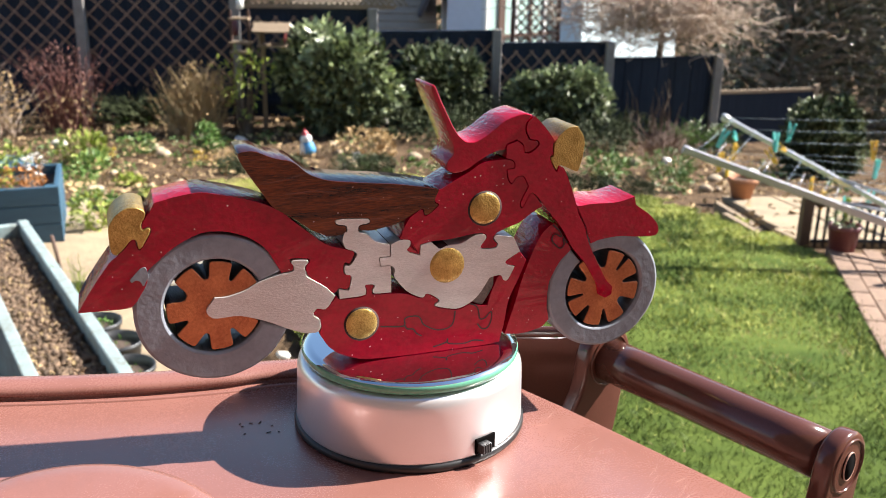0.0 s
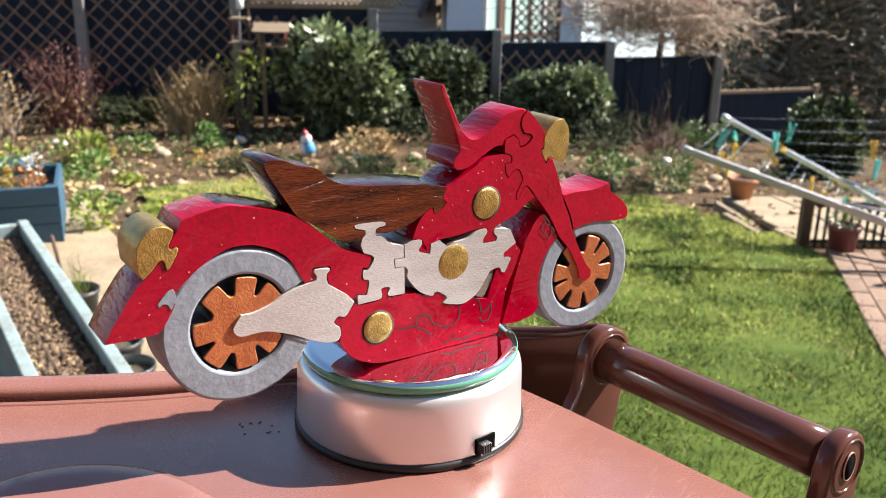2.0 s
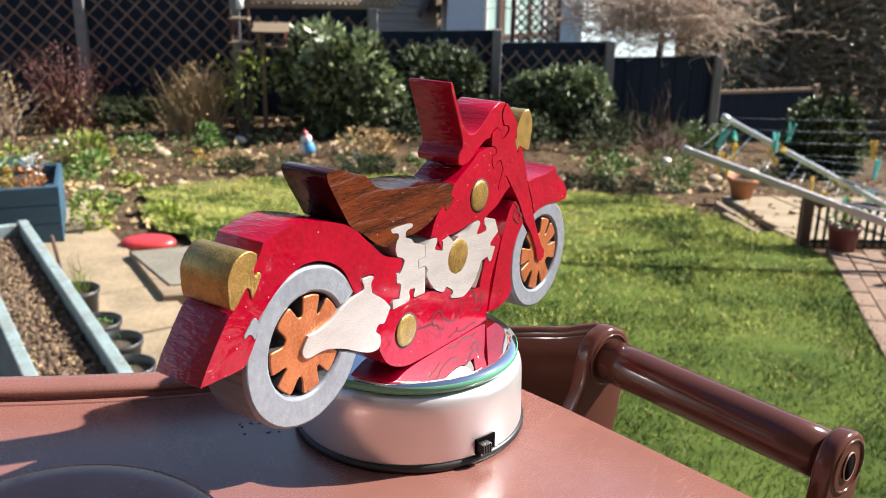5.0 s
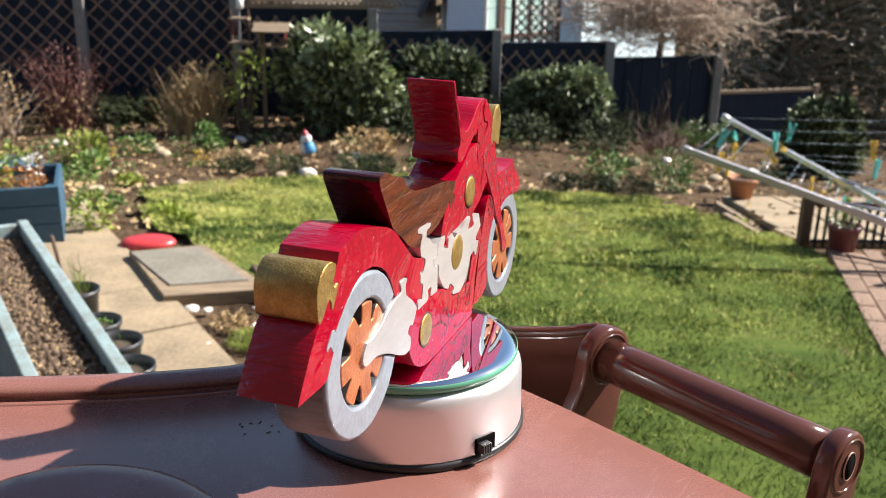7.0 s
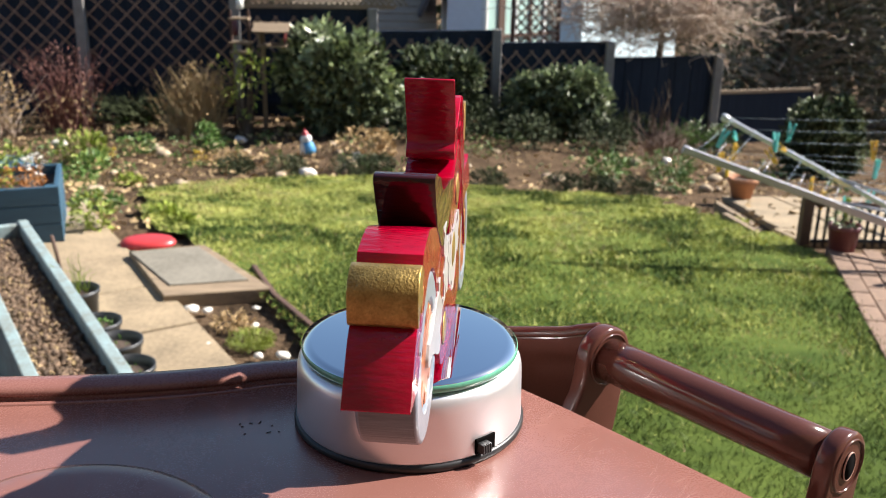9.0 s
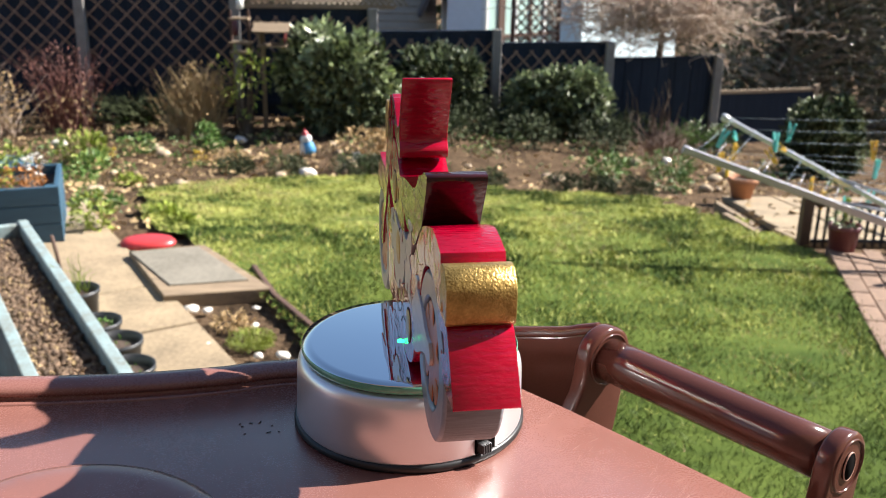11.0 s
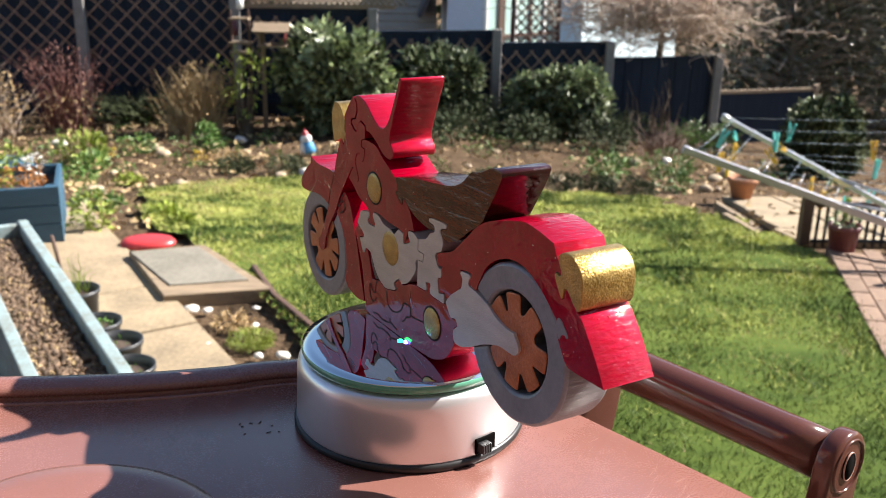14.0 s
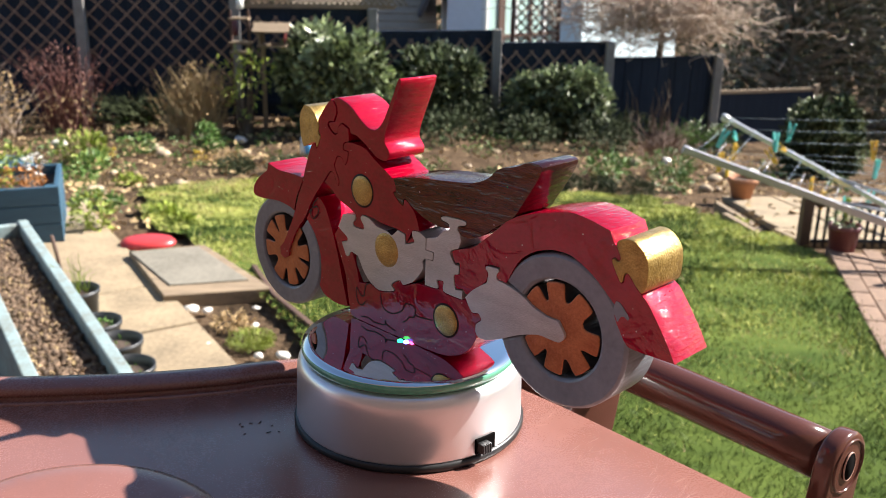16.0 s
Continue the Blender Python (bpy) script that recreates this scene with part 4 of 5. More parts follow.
        st = part("rock", pebble(rng, r, 0.6), STONE if k % 9 == 0 else ROCK)
        st.matrix_basis = pose(x, y, ground_z(x, y) - 0.01, 0, 0, rng.uniform(0, 360))
        tagged(st, "rough pale rock in the garden bed" if k % 9 == 0 else "rough buff rock in the garden bed", "rock", "bed rocks")
    vs, fs = [], []
    for _ in range(8200):
        x, y = rng.uniform(-5.4, 5.6), rng.uniform(5.4, 12.5)
        if inside(x, y, LAWN_EDGE) or (x > -0.8 and rng.random() < 0.65):
            continue
        a, l, w = rng.uniform(0, 6.28), rng.uniform(0.02, 0.07), rng.uniform(0.008, 0.022)
        z = ground_z(x, y) - 0.005
        dx, dy = Vector((math.cos(a), math.sin(a))) * l
        nx, ny = -math.sin(a) * w, math.cos(a) * w
        k = len(vs)
        vs += [(x, y, z + rng.uniform(0, 0.02)), (x + nx, y + ny, z + rng.uniform(0, 0.04)), (x + dx, y + dy, z + rng.uniform(0, 0.05)), (x + dx - nx, y + dy - ny, z + rng.uniform(0, 0.02))]
        fs.append((k, k + 1, k + 2, k + 3))
    tagged(raw("leaf_litter", vs, fs, STRAW), "dry fallen leaves and stems strewn over the soil", "leaf litter", kind="stuff")
    vs, fs = [], []
    for v, f in (leaf_cloud([(x, y, ground_z(x, y) + 0.02, 0.12, 0.12, 0.04) for x, y in zip(rng.uniform(-4.8, 5, 120), rng.uniform(8.8, 11.6, 120))], 2600, 0.045, 77, narrow=0.5),):
        vs, fs = v, f
    tagged(raw("weeds", vs, fs, GREEN), "small green weeds scattered over the bed", "weeds", kind="stuff")


build_left_side()


def build_bird_table():
    z = ground_z(-1.85, 11.25)
    bt = thing("bird_table", pose(-1.82, 11.25, z), "weathered wooden bird table with pitched roof", "bird table")
    part("pole", box(0.05, 0.05, 1.22, pose(0, 0, 0.61), 0.006), TIMBER, bt)
    part("tray", box(0.36, 0.28, 0.03, pose(0.13, 0, 1.03), 0.004), TIMBER, bt)
    part("side_panel", box(0.02, 0.24, 0.18, pose(-0.03, 0, 1.13), 0.003), TIMBER, bt)
    part("side_panel", box(0.02, 0.24, 0.13, pose(0.28, 0, 1.12), 0.003), MAROON, bt, "red painted end panel")
    for s in (-1, 1):
        part("roof_board", box(0.44, 0.21, 0.02, pose(0.12, 0.085 * s, 1.25, -28 * s, 0, 0), 0.003), TIMBER, bt)
    sh = thing("feeder_shelf", pose(-2.1, 11.3, ground_z(-2.1, 11.3)), "wooden stand with stacked feeder shelves", "bird feeder")
    for x in (-0.11, 0.11):
        part("upright", box(0.03, 0.03, 1.45, pose(x, 0, 0.72), 0.004), BROWN_TIMBER, sh)
    for zz in (0.93, 1.05, 1.34):
        part("shelf", box(0.25, 0.2, 0.03, pose(0, 0, zz), 0.004), TIMBER, sh)
    part("feeder", lathe([(0, 0), (0.04, 0), (0.045, 0.1), (0.0, 0.14)], 16, pose(0.02, -0.05, 1.46)), WHITE, sh, "white seed feeder")
    fd = thing("hanging_feeder", pose(-2.29, 11.98, -0.98), "red bird feeder hung on the fence post", "bird feeder")
    part("tube", lathe([(0, 0), (0.04, 0.0), (0.045, 0.06), (0.04, 0.18), (0, 0.22)], 16), MAROON, fd)


build_bird_table()


# ---------------- clothes dryer ----------------
def build_dryer():
    def away(q):
        return Vector((0, -0.46, 0.2486)) + (Vector(q) - Vector((0, -0.46, 0.2486))) * 1.2

    hub = away((2.77, 3.7, -1.16))
    d = thing("rotary_dryer", Matrix(), "aluminium rotary clothes dryer with pale blue lines", "clothes dryer")
    part("mast", tube([(hub.x, hub.y, -1.60), (hub.x, hub.y, -0.95)], 0.024, 16), ALU, d)
    part("hub", lathe([(0, -0.06), (0.05, -0.06), (0.055, 0.0), (0.05, 0.06), (0, 0.06)], 20, Matrix.Translation(hub)), BLACK, d)
    tips = [away(q) for q in ((1.36, 4.0, -0.71), (1.81, 4.8, -0.69), (3.35, 5.0, -0.72), (3.9, 3.0, -0.72))]
    for k, t in enumerate(tips):
        e = t - hub
        m = Matrix.Translation(hub + e / 2) @ e.to_track_quat("X", "Z").to_matrix().to_4x4()
        arm = part("arm", box(e.length, 0.042 if k == 0 else 0.032, 0.044 if k == 0 else 0.034, m, 0.006), ALU, d)
        part("end_cap", box(0.05, 0.045, 0.05, Matrix.Translation(t) @ e.to_track_quat("X", "Z").to_matrix().to_4x4(), 0.01), ALU, arm, "grey plastic end cap")
        part("strut", tube([hub + e * 0.55, hub + Vector((0, 0, -0.02)) + e * 0.12 + Vector((0, 0, 0.16))], 0.009, 8), ALU, d)
    n = len(tips)
    for q in (0.42, 0.54, 0.66, 0.76, 0.86, 0.96):
        for k in range(n):
            a, b = hub.lerp(tips[k], q), hub.lerp(tips[(k + 1) % n], q)
            pts = [a.lerp(b, i / 6) - Vector((0, 0, 0.012 * (1 - (2 * i / 6 - 1) ** 2) - 0.035)) for i in range(7)]
            part("line", tube(pts, 0.0013, 5), LINE, d)
    for q in (0.5, 0.62, 0.74, 0.9):
        a = hub.lerp(tips[0], q)
        b = hub.lerp(tips[1], q * 0.97)
        part("line_hook", tube([a + Vector((0, 0, 0.03)), a.lerp(b, 0.22) + Vector((0, 0, 0.07))], 0.0028, 6), ALU, d)
    # pegs left hanging on the lines
    k = 0
    for x, y, z, col, lean in ((1.60, 4.2, -0.69, 0, 25), (1.585, 4.15, -0.80, 1, 3), (1.63, 4.16, -0.83, 1, -14), (1.67, 4.2, -0.76, 1, -20), (1.88, 4.2, -0.705, 0, 5), (1.97, 4.25, -0.665, 0, -8), (1.87, 4.2, -0.78, 1, 35),
                               (1.93, 4.25, -0.74, 1, 60), (2.10, 4.2, -0.94, 1, 14), (2.17, 4.2, -1.01, 1, 4), (2.30, 4.2, -1.04, 0, -6), (2.42, 4.2, -1.01, 0, 4), (2.40, 4.2, -0.74, 1, -5), (2.43, 4.2, -0.84, 0, 6), (1.70, 4.3, -0.70, 0, -60), (2.26, 4.1, -1.02, 2, 0)):
        x, y, z = away((x, y, z))
        peg = thing("clothes_peg", pose(x, y, z, 0, lean, 30 * k) @ Matrix.Scale(1.25, 4), ("teal", "yellow", "pale")[col] + " plastic clothes peg on the dryer line", "clothes peg", "clothes pegs")
        m = (TEAL, PEG_YELLOW, LIME)[col]
        for s in (-1, 1):
            part("prong", box(0.010, 0.014, 0.098, pose(0.008 * s, 0, 0, 0, 6 * s, 0), 0.0015), m, peg)
        part("spring", lathe([(0.003, -0.007), (0.0055, -0.007), (0.0055, 0.007), (0.003, 0.007)], 10, pose(0, 0, 0.008, 90, 0, 0)), ALU, peg)
        k += 1


build_dryer()


def build_right_side():
    rng = np.random.default_rng(21)
    pot = thing("plant_pot", pose(2.86, 7.22, ground_z(2.86, 7.22) - 0.01), "terracotta pot on the bed edge", "plant pot")
    part("shell", lathe([(0, 0.0), (0.075, 0.0), (0.115, 0.17), (0.128, 0.172), (0.132, 0.215), (0.118, 0.216), (0.105, 0.17)], 32), TERRA, pot)
    part("soil", lathe([(0, 0.185), (0.112, 0.18)], 24), COMPOST, pot)
    pot = thing("plant_pot", pose(2.70, 4.98, -1.575), "dark maroon ribbed pot beside low railings", "plant pot")
    part("shell", lathe([(0, 0.0), (0.068, 0.0), (0.075, 0.02), (0.092, 0.16), (0.098, 0.17), (0.1, 0.2), (0.09, 0.2), (0.085, 0.16)], 32), MAROON, pot)
    part("soil", lathe([(0, 0.178), (0.088, 0.175)], 24), COMPOST, pot)
    raw("leaves", *leaf_cloud([(0, 0, 0.24, 0.09, 0.09, 0.06)], 90, 0.05, 9), LEAF, pot)
    post = part("garden_post", box(0.066, 0.066, 0.36, pose(0, 0, 0.17), 0.006), BROWN_TIMBER)
    post.matrix_basis = pose(2.51, 5.12, -1.585)
    tagged(post, "short square dark brown timber post", "post")
    rail = thing("low_railing", pose(2.56, 5.14, -1.575), "low dark railing with a timber top rail", "railing")
    part("top_rail", box(1.3, 0.05, 0.03, pose(0.66, 0, 0.285), 0.004), BROWN_TIMBER, rail)
    part("bottom_rail", box(1.3, 0.02, 0.02, pose(0.66, 0, 0.04), 0.003), IRON, rail)
    for k in range(24):
        part("bar", box(0.016, 0.016, 0.28, pose(0.04 + 0.054 * k, 0, 0.14), 0.002), IRON, rail)
    # buff paving behind the railing
    pave = thing("pavement", Matrix(), "buff stone slab paving behind the railing", "pavement", kind="structure")
    for i in range(3):
        for j in range(5):
            x, y = 2.75 + 0.46 * i + 0.05 * j, 5.45 + 0.42 * j
            part("slab", box(0.44, 0.40, 0.05, pose(x, y, ground_z(x, y) - 0.012, -6.0, 0, rng.uniform(-2, 2)), 0.006), PAVING, pave)
    # step edge in front of the bed
    ed = thing("lawn_edging", Matrix(), "pale timber edging between lawn and paving", "edging")
    for (x0, y0), (x1, y1) in (((2.30, 6.0), (2.44, 5.2)), ((2.44, 6.6), (2.60, 5.4))):
        d = Vector((x1 - x0, y1 - y0))
        part("board", box(d.length, 0.05, 0.08, Matrix.Translation(((x0 + x1) / 2, (y0 + y1) / 2, ground_z(x0, y0) + 0.02)) @ Matrix.Rotation(math.atan2(d.y, d.x), 4, "Z"), 0.005), TIMBER, ed)
    # brick pavers beside the lawn
    path = thing("brick_path", Matrix(), "worn reddish-brown brick paver path", "path", kind="structure")
    shared = None
    ang = math.atan2(1.8, 0.47)
    c0 = Vector((2.09, 3.0))
    u, v = Vector((math.cos(ang), math.sin(ang))), Vector((math.sin(ang), -math.cos(ang)))
    for j in range(9):
        for i in range(22):
            p = c0 + u * (-0.9 + 0.207 * (i + 0.5 * (j % 2))) + v * (0.055 + 0.107 * j)
            if p.y > 4.93:
                continue
            if shared is None:
                b = part("brick", box(0.2, 0.1, 0.05, None, 0.004), BRICK, path)
                shared = b.data
            else:
                b = new("brick", shared)
                b.parent = path
            b.matrix_basis = Matrix.Translation((p.x, p.y, -1.556 + rng.uniform(-0.003, 0.003))) @ Matrix.Rotation(ang, 4, "Z")


build_right_side()

# ---------------- bin with its lid and handle ----------------
LID = [(0.0456, 0.0609), (-0.067, 0.0395), (-0.106, 0.0225), (-0.143, 0.0095), (-0.179, -0.0005), (-0.215, -0.0085), (-0.34, -0.04), (-0.44, -0.10), (-0.46, -0.19), (-0.36, -0.29), (-0.16, -0.345),
       (0.06, -0.33), (0.17, -0.26), (0.2485, -0.1767)]


def sweep(path, profile, bm=None):
    """A profile of (out, up) pairs swept along a path in the plane; out is to the left of the path."""
    bm = bm or bmesh.new()
    rings = []
    for i, p in enumerate(path):
        d = (Vector(path[min(i + 1, len(path) - 1)]) - Vector(path[max(i - 1, 0)])).normalized()
        nrm = Vector((-d.y, d.x))
        rings.append([bm.verts.new((p[0] + nrm.x * a, p[1] + nrm.y * a, b)) for a, b in profile])
    k = len(profile)
    for a, b in zip(rings, rings[1:]):
        for i in range(k):
            bm.faces.new([a[i], a[(i + 1) % k], b[(i + 1) % k], b[i]]).smooth = True
    bm.faces.new(rings[0])
    bm.faces.new(rings[-1][::-1])
    bmesh.ops.recalc_face_normals(bm, faces=bm.faces)
    return bm


def spline(pts, n=8):
    """Points along a smooth open curve through pts."""
    out = []
    P = [Vector(p) for p in pts]
    for i in range(len(P) - 1):
        a, b, c, d = P[max(i - 1, 0)], P[i], P[i + 1], P[min(i + 2, len(P) - 1)]
        for k in range(n):
            t = k / n
            out.append(0.5 * (2 * b + (c - a) * t + (2 * a - 5 * b + 4 * c - d) * t * t + (3 * b - 3 * c + d - a) * t ** 3))
    return out + [P[-1]]


def lid_rise(x):
    """The lid rises gently away from the hinge."""
    a = max(0.0, -x - 0.06)
    return 0.1 * a * a / (a + 0.03)


def risen(bm):
    """Cuts a lid piece into strips and lifts it to the lid's gentle rise."""
    for k in range(1, 40):
        bmesh.ops.bisect_plane(bm, geom=[*bm.verts, *bm.edges, *bm.faces], plane_co=(-0.055 - 0.0105 * k, 0, 0), plane_no=(1, 0, 0))
    for v in bm.verts:
        v.co.z += lid_rise(v.co.x)
    for f in bm.faces:
        f.smooth = True
    return bm


# rim section: low lip, undercut, then a rounded bead
RIM = [(-0.0122, -0.012), (-0.0122, 0.0008), (-0.0112, 0.0014), (-0.0100, 0.0008), (-0.0084, 0.0003), (-0.0062, 0.0012), (-0.0060, 0.0022), (-0.0076, 0.0032), (-0.0080, 0.0044),
       (-0.0074, 0.0064), (-0.0050, 0.0080), (0.0, 0.0090), (0.0050, 0.0088), (0.0074, 0.0070), (0.0080, 0.0040), (0.0080, -0.012)]


def build_bin():
    wheelie = thing("wheelie_bin", pose(0, 0, 0), "brown plastic wheeled garden waste bin with closed lid", "bin")
    lid = part("lid", risen(prism(chaikin(LID, 0.12, 2), -0.012, 0.0, 0.004)), BIN, wheelie, "scratched brown plastic lid")
    lid.data.set_sharp_from_angle(angle=radians(40))
    far = spline([(0.055, 0.070), (-0.067, 0.0455), (-0.107, 0.0290), (-0.1446, 0.0145), (-0.181, 0.0033), (-0.216, -0.0060), (-0.34, -0.036), (-0.45, -0.10)])
    part("rim", risen(sweep(far[::-1], RIM)), BIN, lid)
    # round raised boss in the lid
    part("boss", risen(lathe([(0, 0.0112), (0.050, 0.0110), (0.0585, 0.0102), (0.0632, 0.0082), (0.0660, 0.0035), (0.0680, -0.002)], 96, pose(-0.1337, -0.1385, 0))), BIN, lid)
    # scratches near the hinge edge and dark specks
    rng = np.random.default_rng(4)
    for k in range(26):
        q = rng.random()
        x, y = 0.075 + 0.085 * q - rng.uniform(0.004, 0.03), 0.025 - 0.099 * q - rng.uniform(0.0, 0.03)
        part("scratch", box(rng.uniform(0.003, 0.013), rng.uniform(0.00006, 0.00013), 0.0002, pose(x, y, -0.00004, 0, 0, rng.uniform(5, 75))), SCUFF, lid, "fine pale scratch")
    for k in range(8):
        x, y = -0.078 + rng.normal(0, 0.013), -0.022 + rng.normal(0, 0.005)
        part("speck", box(rng.uniform(0.0006, 0.0028), 0.0004, 0.0002, pose(x, y, lid_rise(x) + 0.0002, 0, 0, rng.uniform(0, 70))), HOLLOW_SCUFF_BLACK, lid, "dark scuff mark")
    # tapered body below
    top = inset(chaikin(LID, 0.12, 2), 0.022)
    bm = bmesh.new()
    cx, cy = -0.1, -0.14
    rings = []
    for z, s in ((-0.012, 1.0), (-0.06, 0.99), (-0.065, 0.95), (-0.6, 0.86), (-1.02, 0.78), (-1.07, 0.76)):
        rings.append([bm.verts.new((cx + (x - cx) * s, cy + (y - cy) * s, z)) for x, y in top])
    n = len(top)
    for a, b in zip(rings, rings[1:]):
        for i in range(n):
            bm.faces.new([a[i], a[(i + 1) % n], b[(i + 1) % n], b[i]]).smooth = True
    bm.faces.new(rings[-1])
    bmesh.ops.recalc_face_normals(bm, faces=bm.faces)
    part("body", bm, BIN, wheelie)
    # handle bar between two lugs, beside the hinge edge
    p0, p1 = Vector(HANDLE_FAR), Vector(HANDLE_NEAR)
    d = (p1 - p0).normalized()
    bar = part("handle_bar", tube([p0 + (p1 - p0) * k / 6 for k in range(7)], HANDLE_R, 32), BIN_GLOSS, wheelie, "glossy brown tubular handle bar")
    side = d.cross(Vector((0, 0, 1))).normalized()
    up = side.cross(d)
    for nm, c, th, big in (("lug", p0 - d * 0.004, 0.011, 1.52), ("lug", p1 + d * 0.005, 0.010, 1.32)):
        # rounded ear whose foot runs down and back to the bin
        pts = []
        R = HANDLE_R * big
        for k in range(33):
            a = radians(-25) + radians(205) * k / 32
            pts.append((math.cos(a) * R, math.sin(a) * R))
        foot = [(-R * 1.25, -0.03), (-R * 1.7, -0.075), (-R * 0.2, -0.085), (R * 0.75, -0.03)]
        if big > 1.4:
            # the far ear flares out in a curve to the lid's edge
            foot = [(-R * 1.03, -0.008), (-R * 1.2, -0.018), (-R * 1.6, -0.031), (-R * 2.2, -0.042), (-R * 3.0, -0.050), (-R * 3.0, -0.085), (R * 0.2, -0.085), (R * 0.75, -0.03)]
        m = Matrix((( *(-side), 0), (*up, 0), (*d, 0), (0, 0, 0, 1))).transposed()
        m.translation = c
        lug = part(nm, prism([(x, y) for x, y in pts + foot], -th / 2, th / 2, 0.0025, m, 3), BIN_GLOSS, wheelie)
        lug.data.shade_smooth()
        lug.data.set_sharp_from_angle(angle=radians(45))
        ring = lathe([(R * 0.82, th / 2 - 0.001), (R * 0.82, th / 2 + 0.0006), (R * 0.79, th / 2 + 0.0009), (R * 0.76, th / 2 + 0.0006), (R * 0.76, th / 2 - 0.001)], 40, m)
        part("ring", ring, BIN_GLOSS, lug)
        # no hole is cut: a black disc stands for its inner shade
        part("socket", lathe([(0, th / 2 + 0.0008), (R * 0.37, th / 2 + 0.0008), (R * 0.39, th / 2 - 0.001)], 20, m @ Matrix.Diagonal((0.8, 1.15, 1, 1))), HOLLOW_SCUFF_BLACK, lug, "black disc standing for the shaded socket hole")
        part("scuff", lathe([(R * 0.365, th / 2 + 0.0006), (R * 0.38, th / 2 + 0.0011), (R * 0.395, th / 2 + 0.0004)], 18, m @ Matrix.Diagonal((0.8, 1.15, 1, 1))), SCUFF, lug, "chipped pale edge")
    # the web from the bin to the far lug
    wa, wb = Vector((0.045, 0.088, 0.0)), p0 - d * 0.006 - side * 0.002
    e = (wb - wa)
    e.z = 0
    L = e.length
    m = Matrix.Translation(wa) @ Matrix.Rotation(math.atan2(e.y, e.x), 4, "Z") @ Matrix.Rotation(radians(90), 4, "X")
    part("web", prism([(0, 0.010), (L * 0.66, 0.0190), (L * 0.82, 0.0228), (L * 0.96, 0.0255), (L, 0.0), (L * 0.95, -0.035), (L * 0.6, -0.07), (0, -0.07)], -0.004, 0.004, 0.0018, m), BIN_GLOSS, wheelie)
    part("web_rib", tube(spline([wa + Vector((0, 0, 0.0105)), wa + e * 0.66 + Vector((0, 0, 0.0195)), wa + e * 0.82 + Vector((0, 0, 0.0232)), wa + e * 0.97 + Vector((0, 0, 0.0265))], 5), 0.0042, 10), BIN_GLOSS, wheelie)
    return wheelie


HANDLE_FAR, HANDLE_NEAR, HANDLE_R = (0.1205, 0.0506, 0.010), (0.2080, -0.0628, 0.010), 0.0131
build_bin()
# terrace out of view; its dark colour keeps the bike's reflections dark
tagged(part("terrace", box(3.6, 2.6, 0.5, pose(-0.4, -0.75, -1.32), 0.01), TERRACE), "brown paved terrace out of view under the bin, dark for reflections", "terrace", kind="structure")
# wall out of view, added and toned to set bounce and reflections
tagged(part("unseen_back_wall", box(16, 0.3, 6.2, pose(-1, -2.3, 1.5), 0.01), UNSEEN_BRICK), "plain brown wall out of view, added for fill and reflections", "wall", kind="structure")


# ---------------- turntable ----------------
def build_turntable():
    tt = thing("display_turntable", pose(0.0009, 0, 0), "round silver motorised turntable with mirror top on the lid", "turntable")
    part("base_ring", lathe([(0, 0.0), (0.0618, 0.0), (0.0627, 0.0009), (0.0627, 0.0030), (0.0618, 0.0042), (0.058, 0.0042)], 96), BLACK, tt, "black rubbery base ring")
    body = part("body", lathe([(0.058, 0.0040), (0.0611, 0.0040), (0.0613, 0.0050), (0.0606, 0.029), (0.0603, 0.0335), (0.0596, 0.0362), (0.0585, 0.0380),
                               (0.0568, 0.0391), (0.0545, 0.0396), (0.0, 0.0396)], 128), SATIN, tt, "satin silver plastic drum")
    top = part("platform", lathe([(0, 0.0406), (0.0569, 0.0406), (0.0577, 0.0410), (0.0580, 0.0430), (0.0578, 0.0444), (0.0573, 0.0448)], 128), GLASS_EDGE, tt, "green-tinted glass disc")
    # flat mirror with a bevelled margin
    part("mirror", lathe([(0, 0.0455), (0.0520, 0.0455), (0.0525, 0.04544), (0.0574, 0.04485), (0.0574, 0.0444)], 128), MIRROR, top, "bevelled round mirror")
    for k, (x, y) in enumerate(((-0.0052, -0.0045), (0.0012, -0.0068), (-0.0020, -0.0060))):
        part("light", lathe([(0, 0.0010), (0.0010, 0.0008), (0.0015, 0.0004), (0.0016, 0)], 12, pose(x, y, 0.0455)), LEDS[k], tt, "tiny coloured light")
    # slide switch in a slot near the foot
    a = radians(-90 + 38.3)
    m = Matrix.Rotation(a, 4, "Z") @ Matrix.Translation((0.0609, 0, 0.0092))
    part("switch_slot", box(0.0022, 0.0128, 0.0082, m, 0.0003), HOLLOW_SCUFF_BLACK, tt, "dark rectangular switch slot")
    bm = box(0.0050, 0.0062, 0.0052, m @ Matrix.Translation((0.0022, -0.0026, -0.0002)), 0.0005)
    for k in range(5):
        box(0.0012, 0.0006, 0.0050, m @ Matrix.Translation((0.0048, -0.0050 + 0.0012 * k, -0.0002)), bm=bm)
    part("switch", bm, BLACK, tt, "ribbed black slide switch")
    return tt, top


LEDS = [glow("green_led", (0.01, 0.9, 0.16), 4.5), glow("red_led", (0.9, 0.05, 0.25), 3.0), glow("blue_led", (0.15, 0.15, 1.0), 4.0)]
turntable, platform = build_turntable()


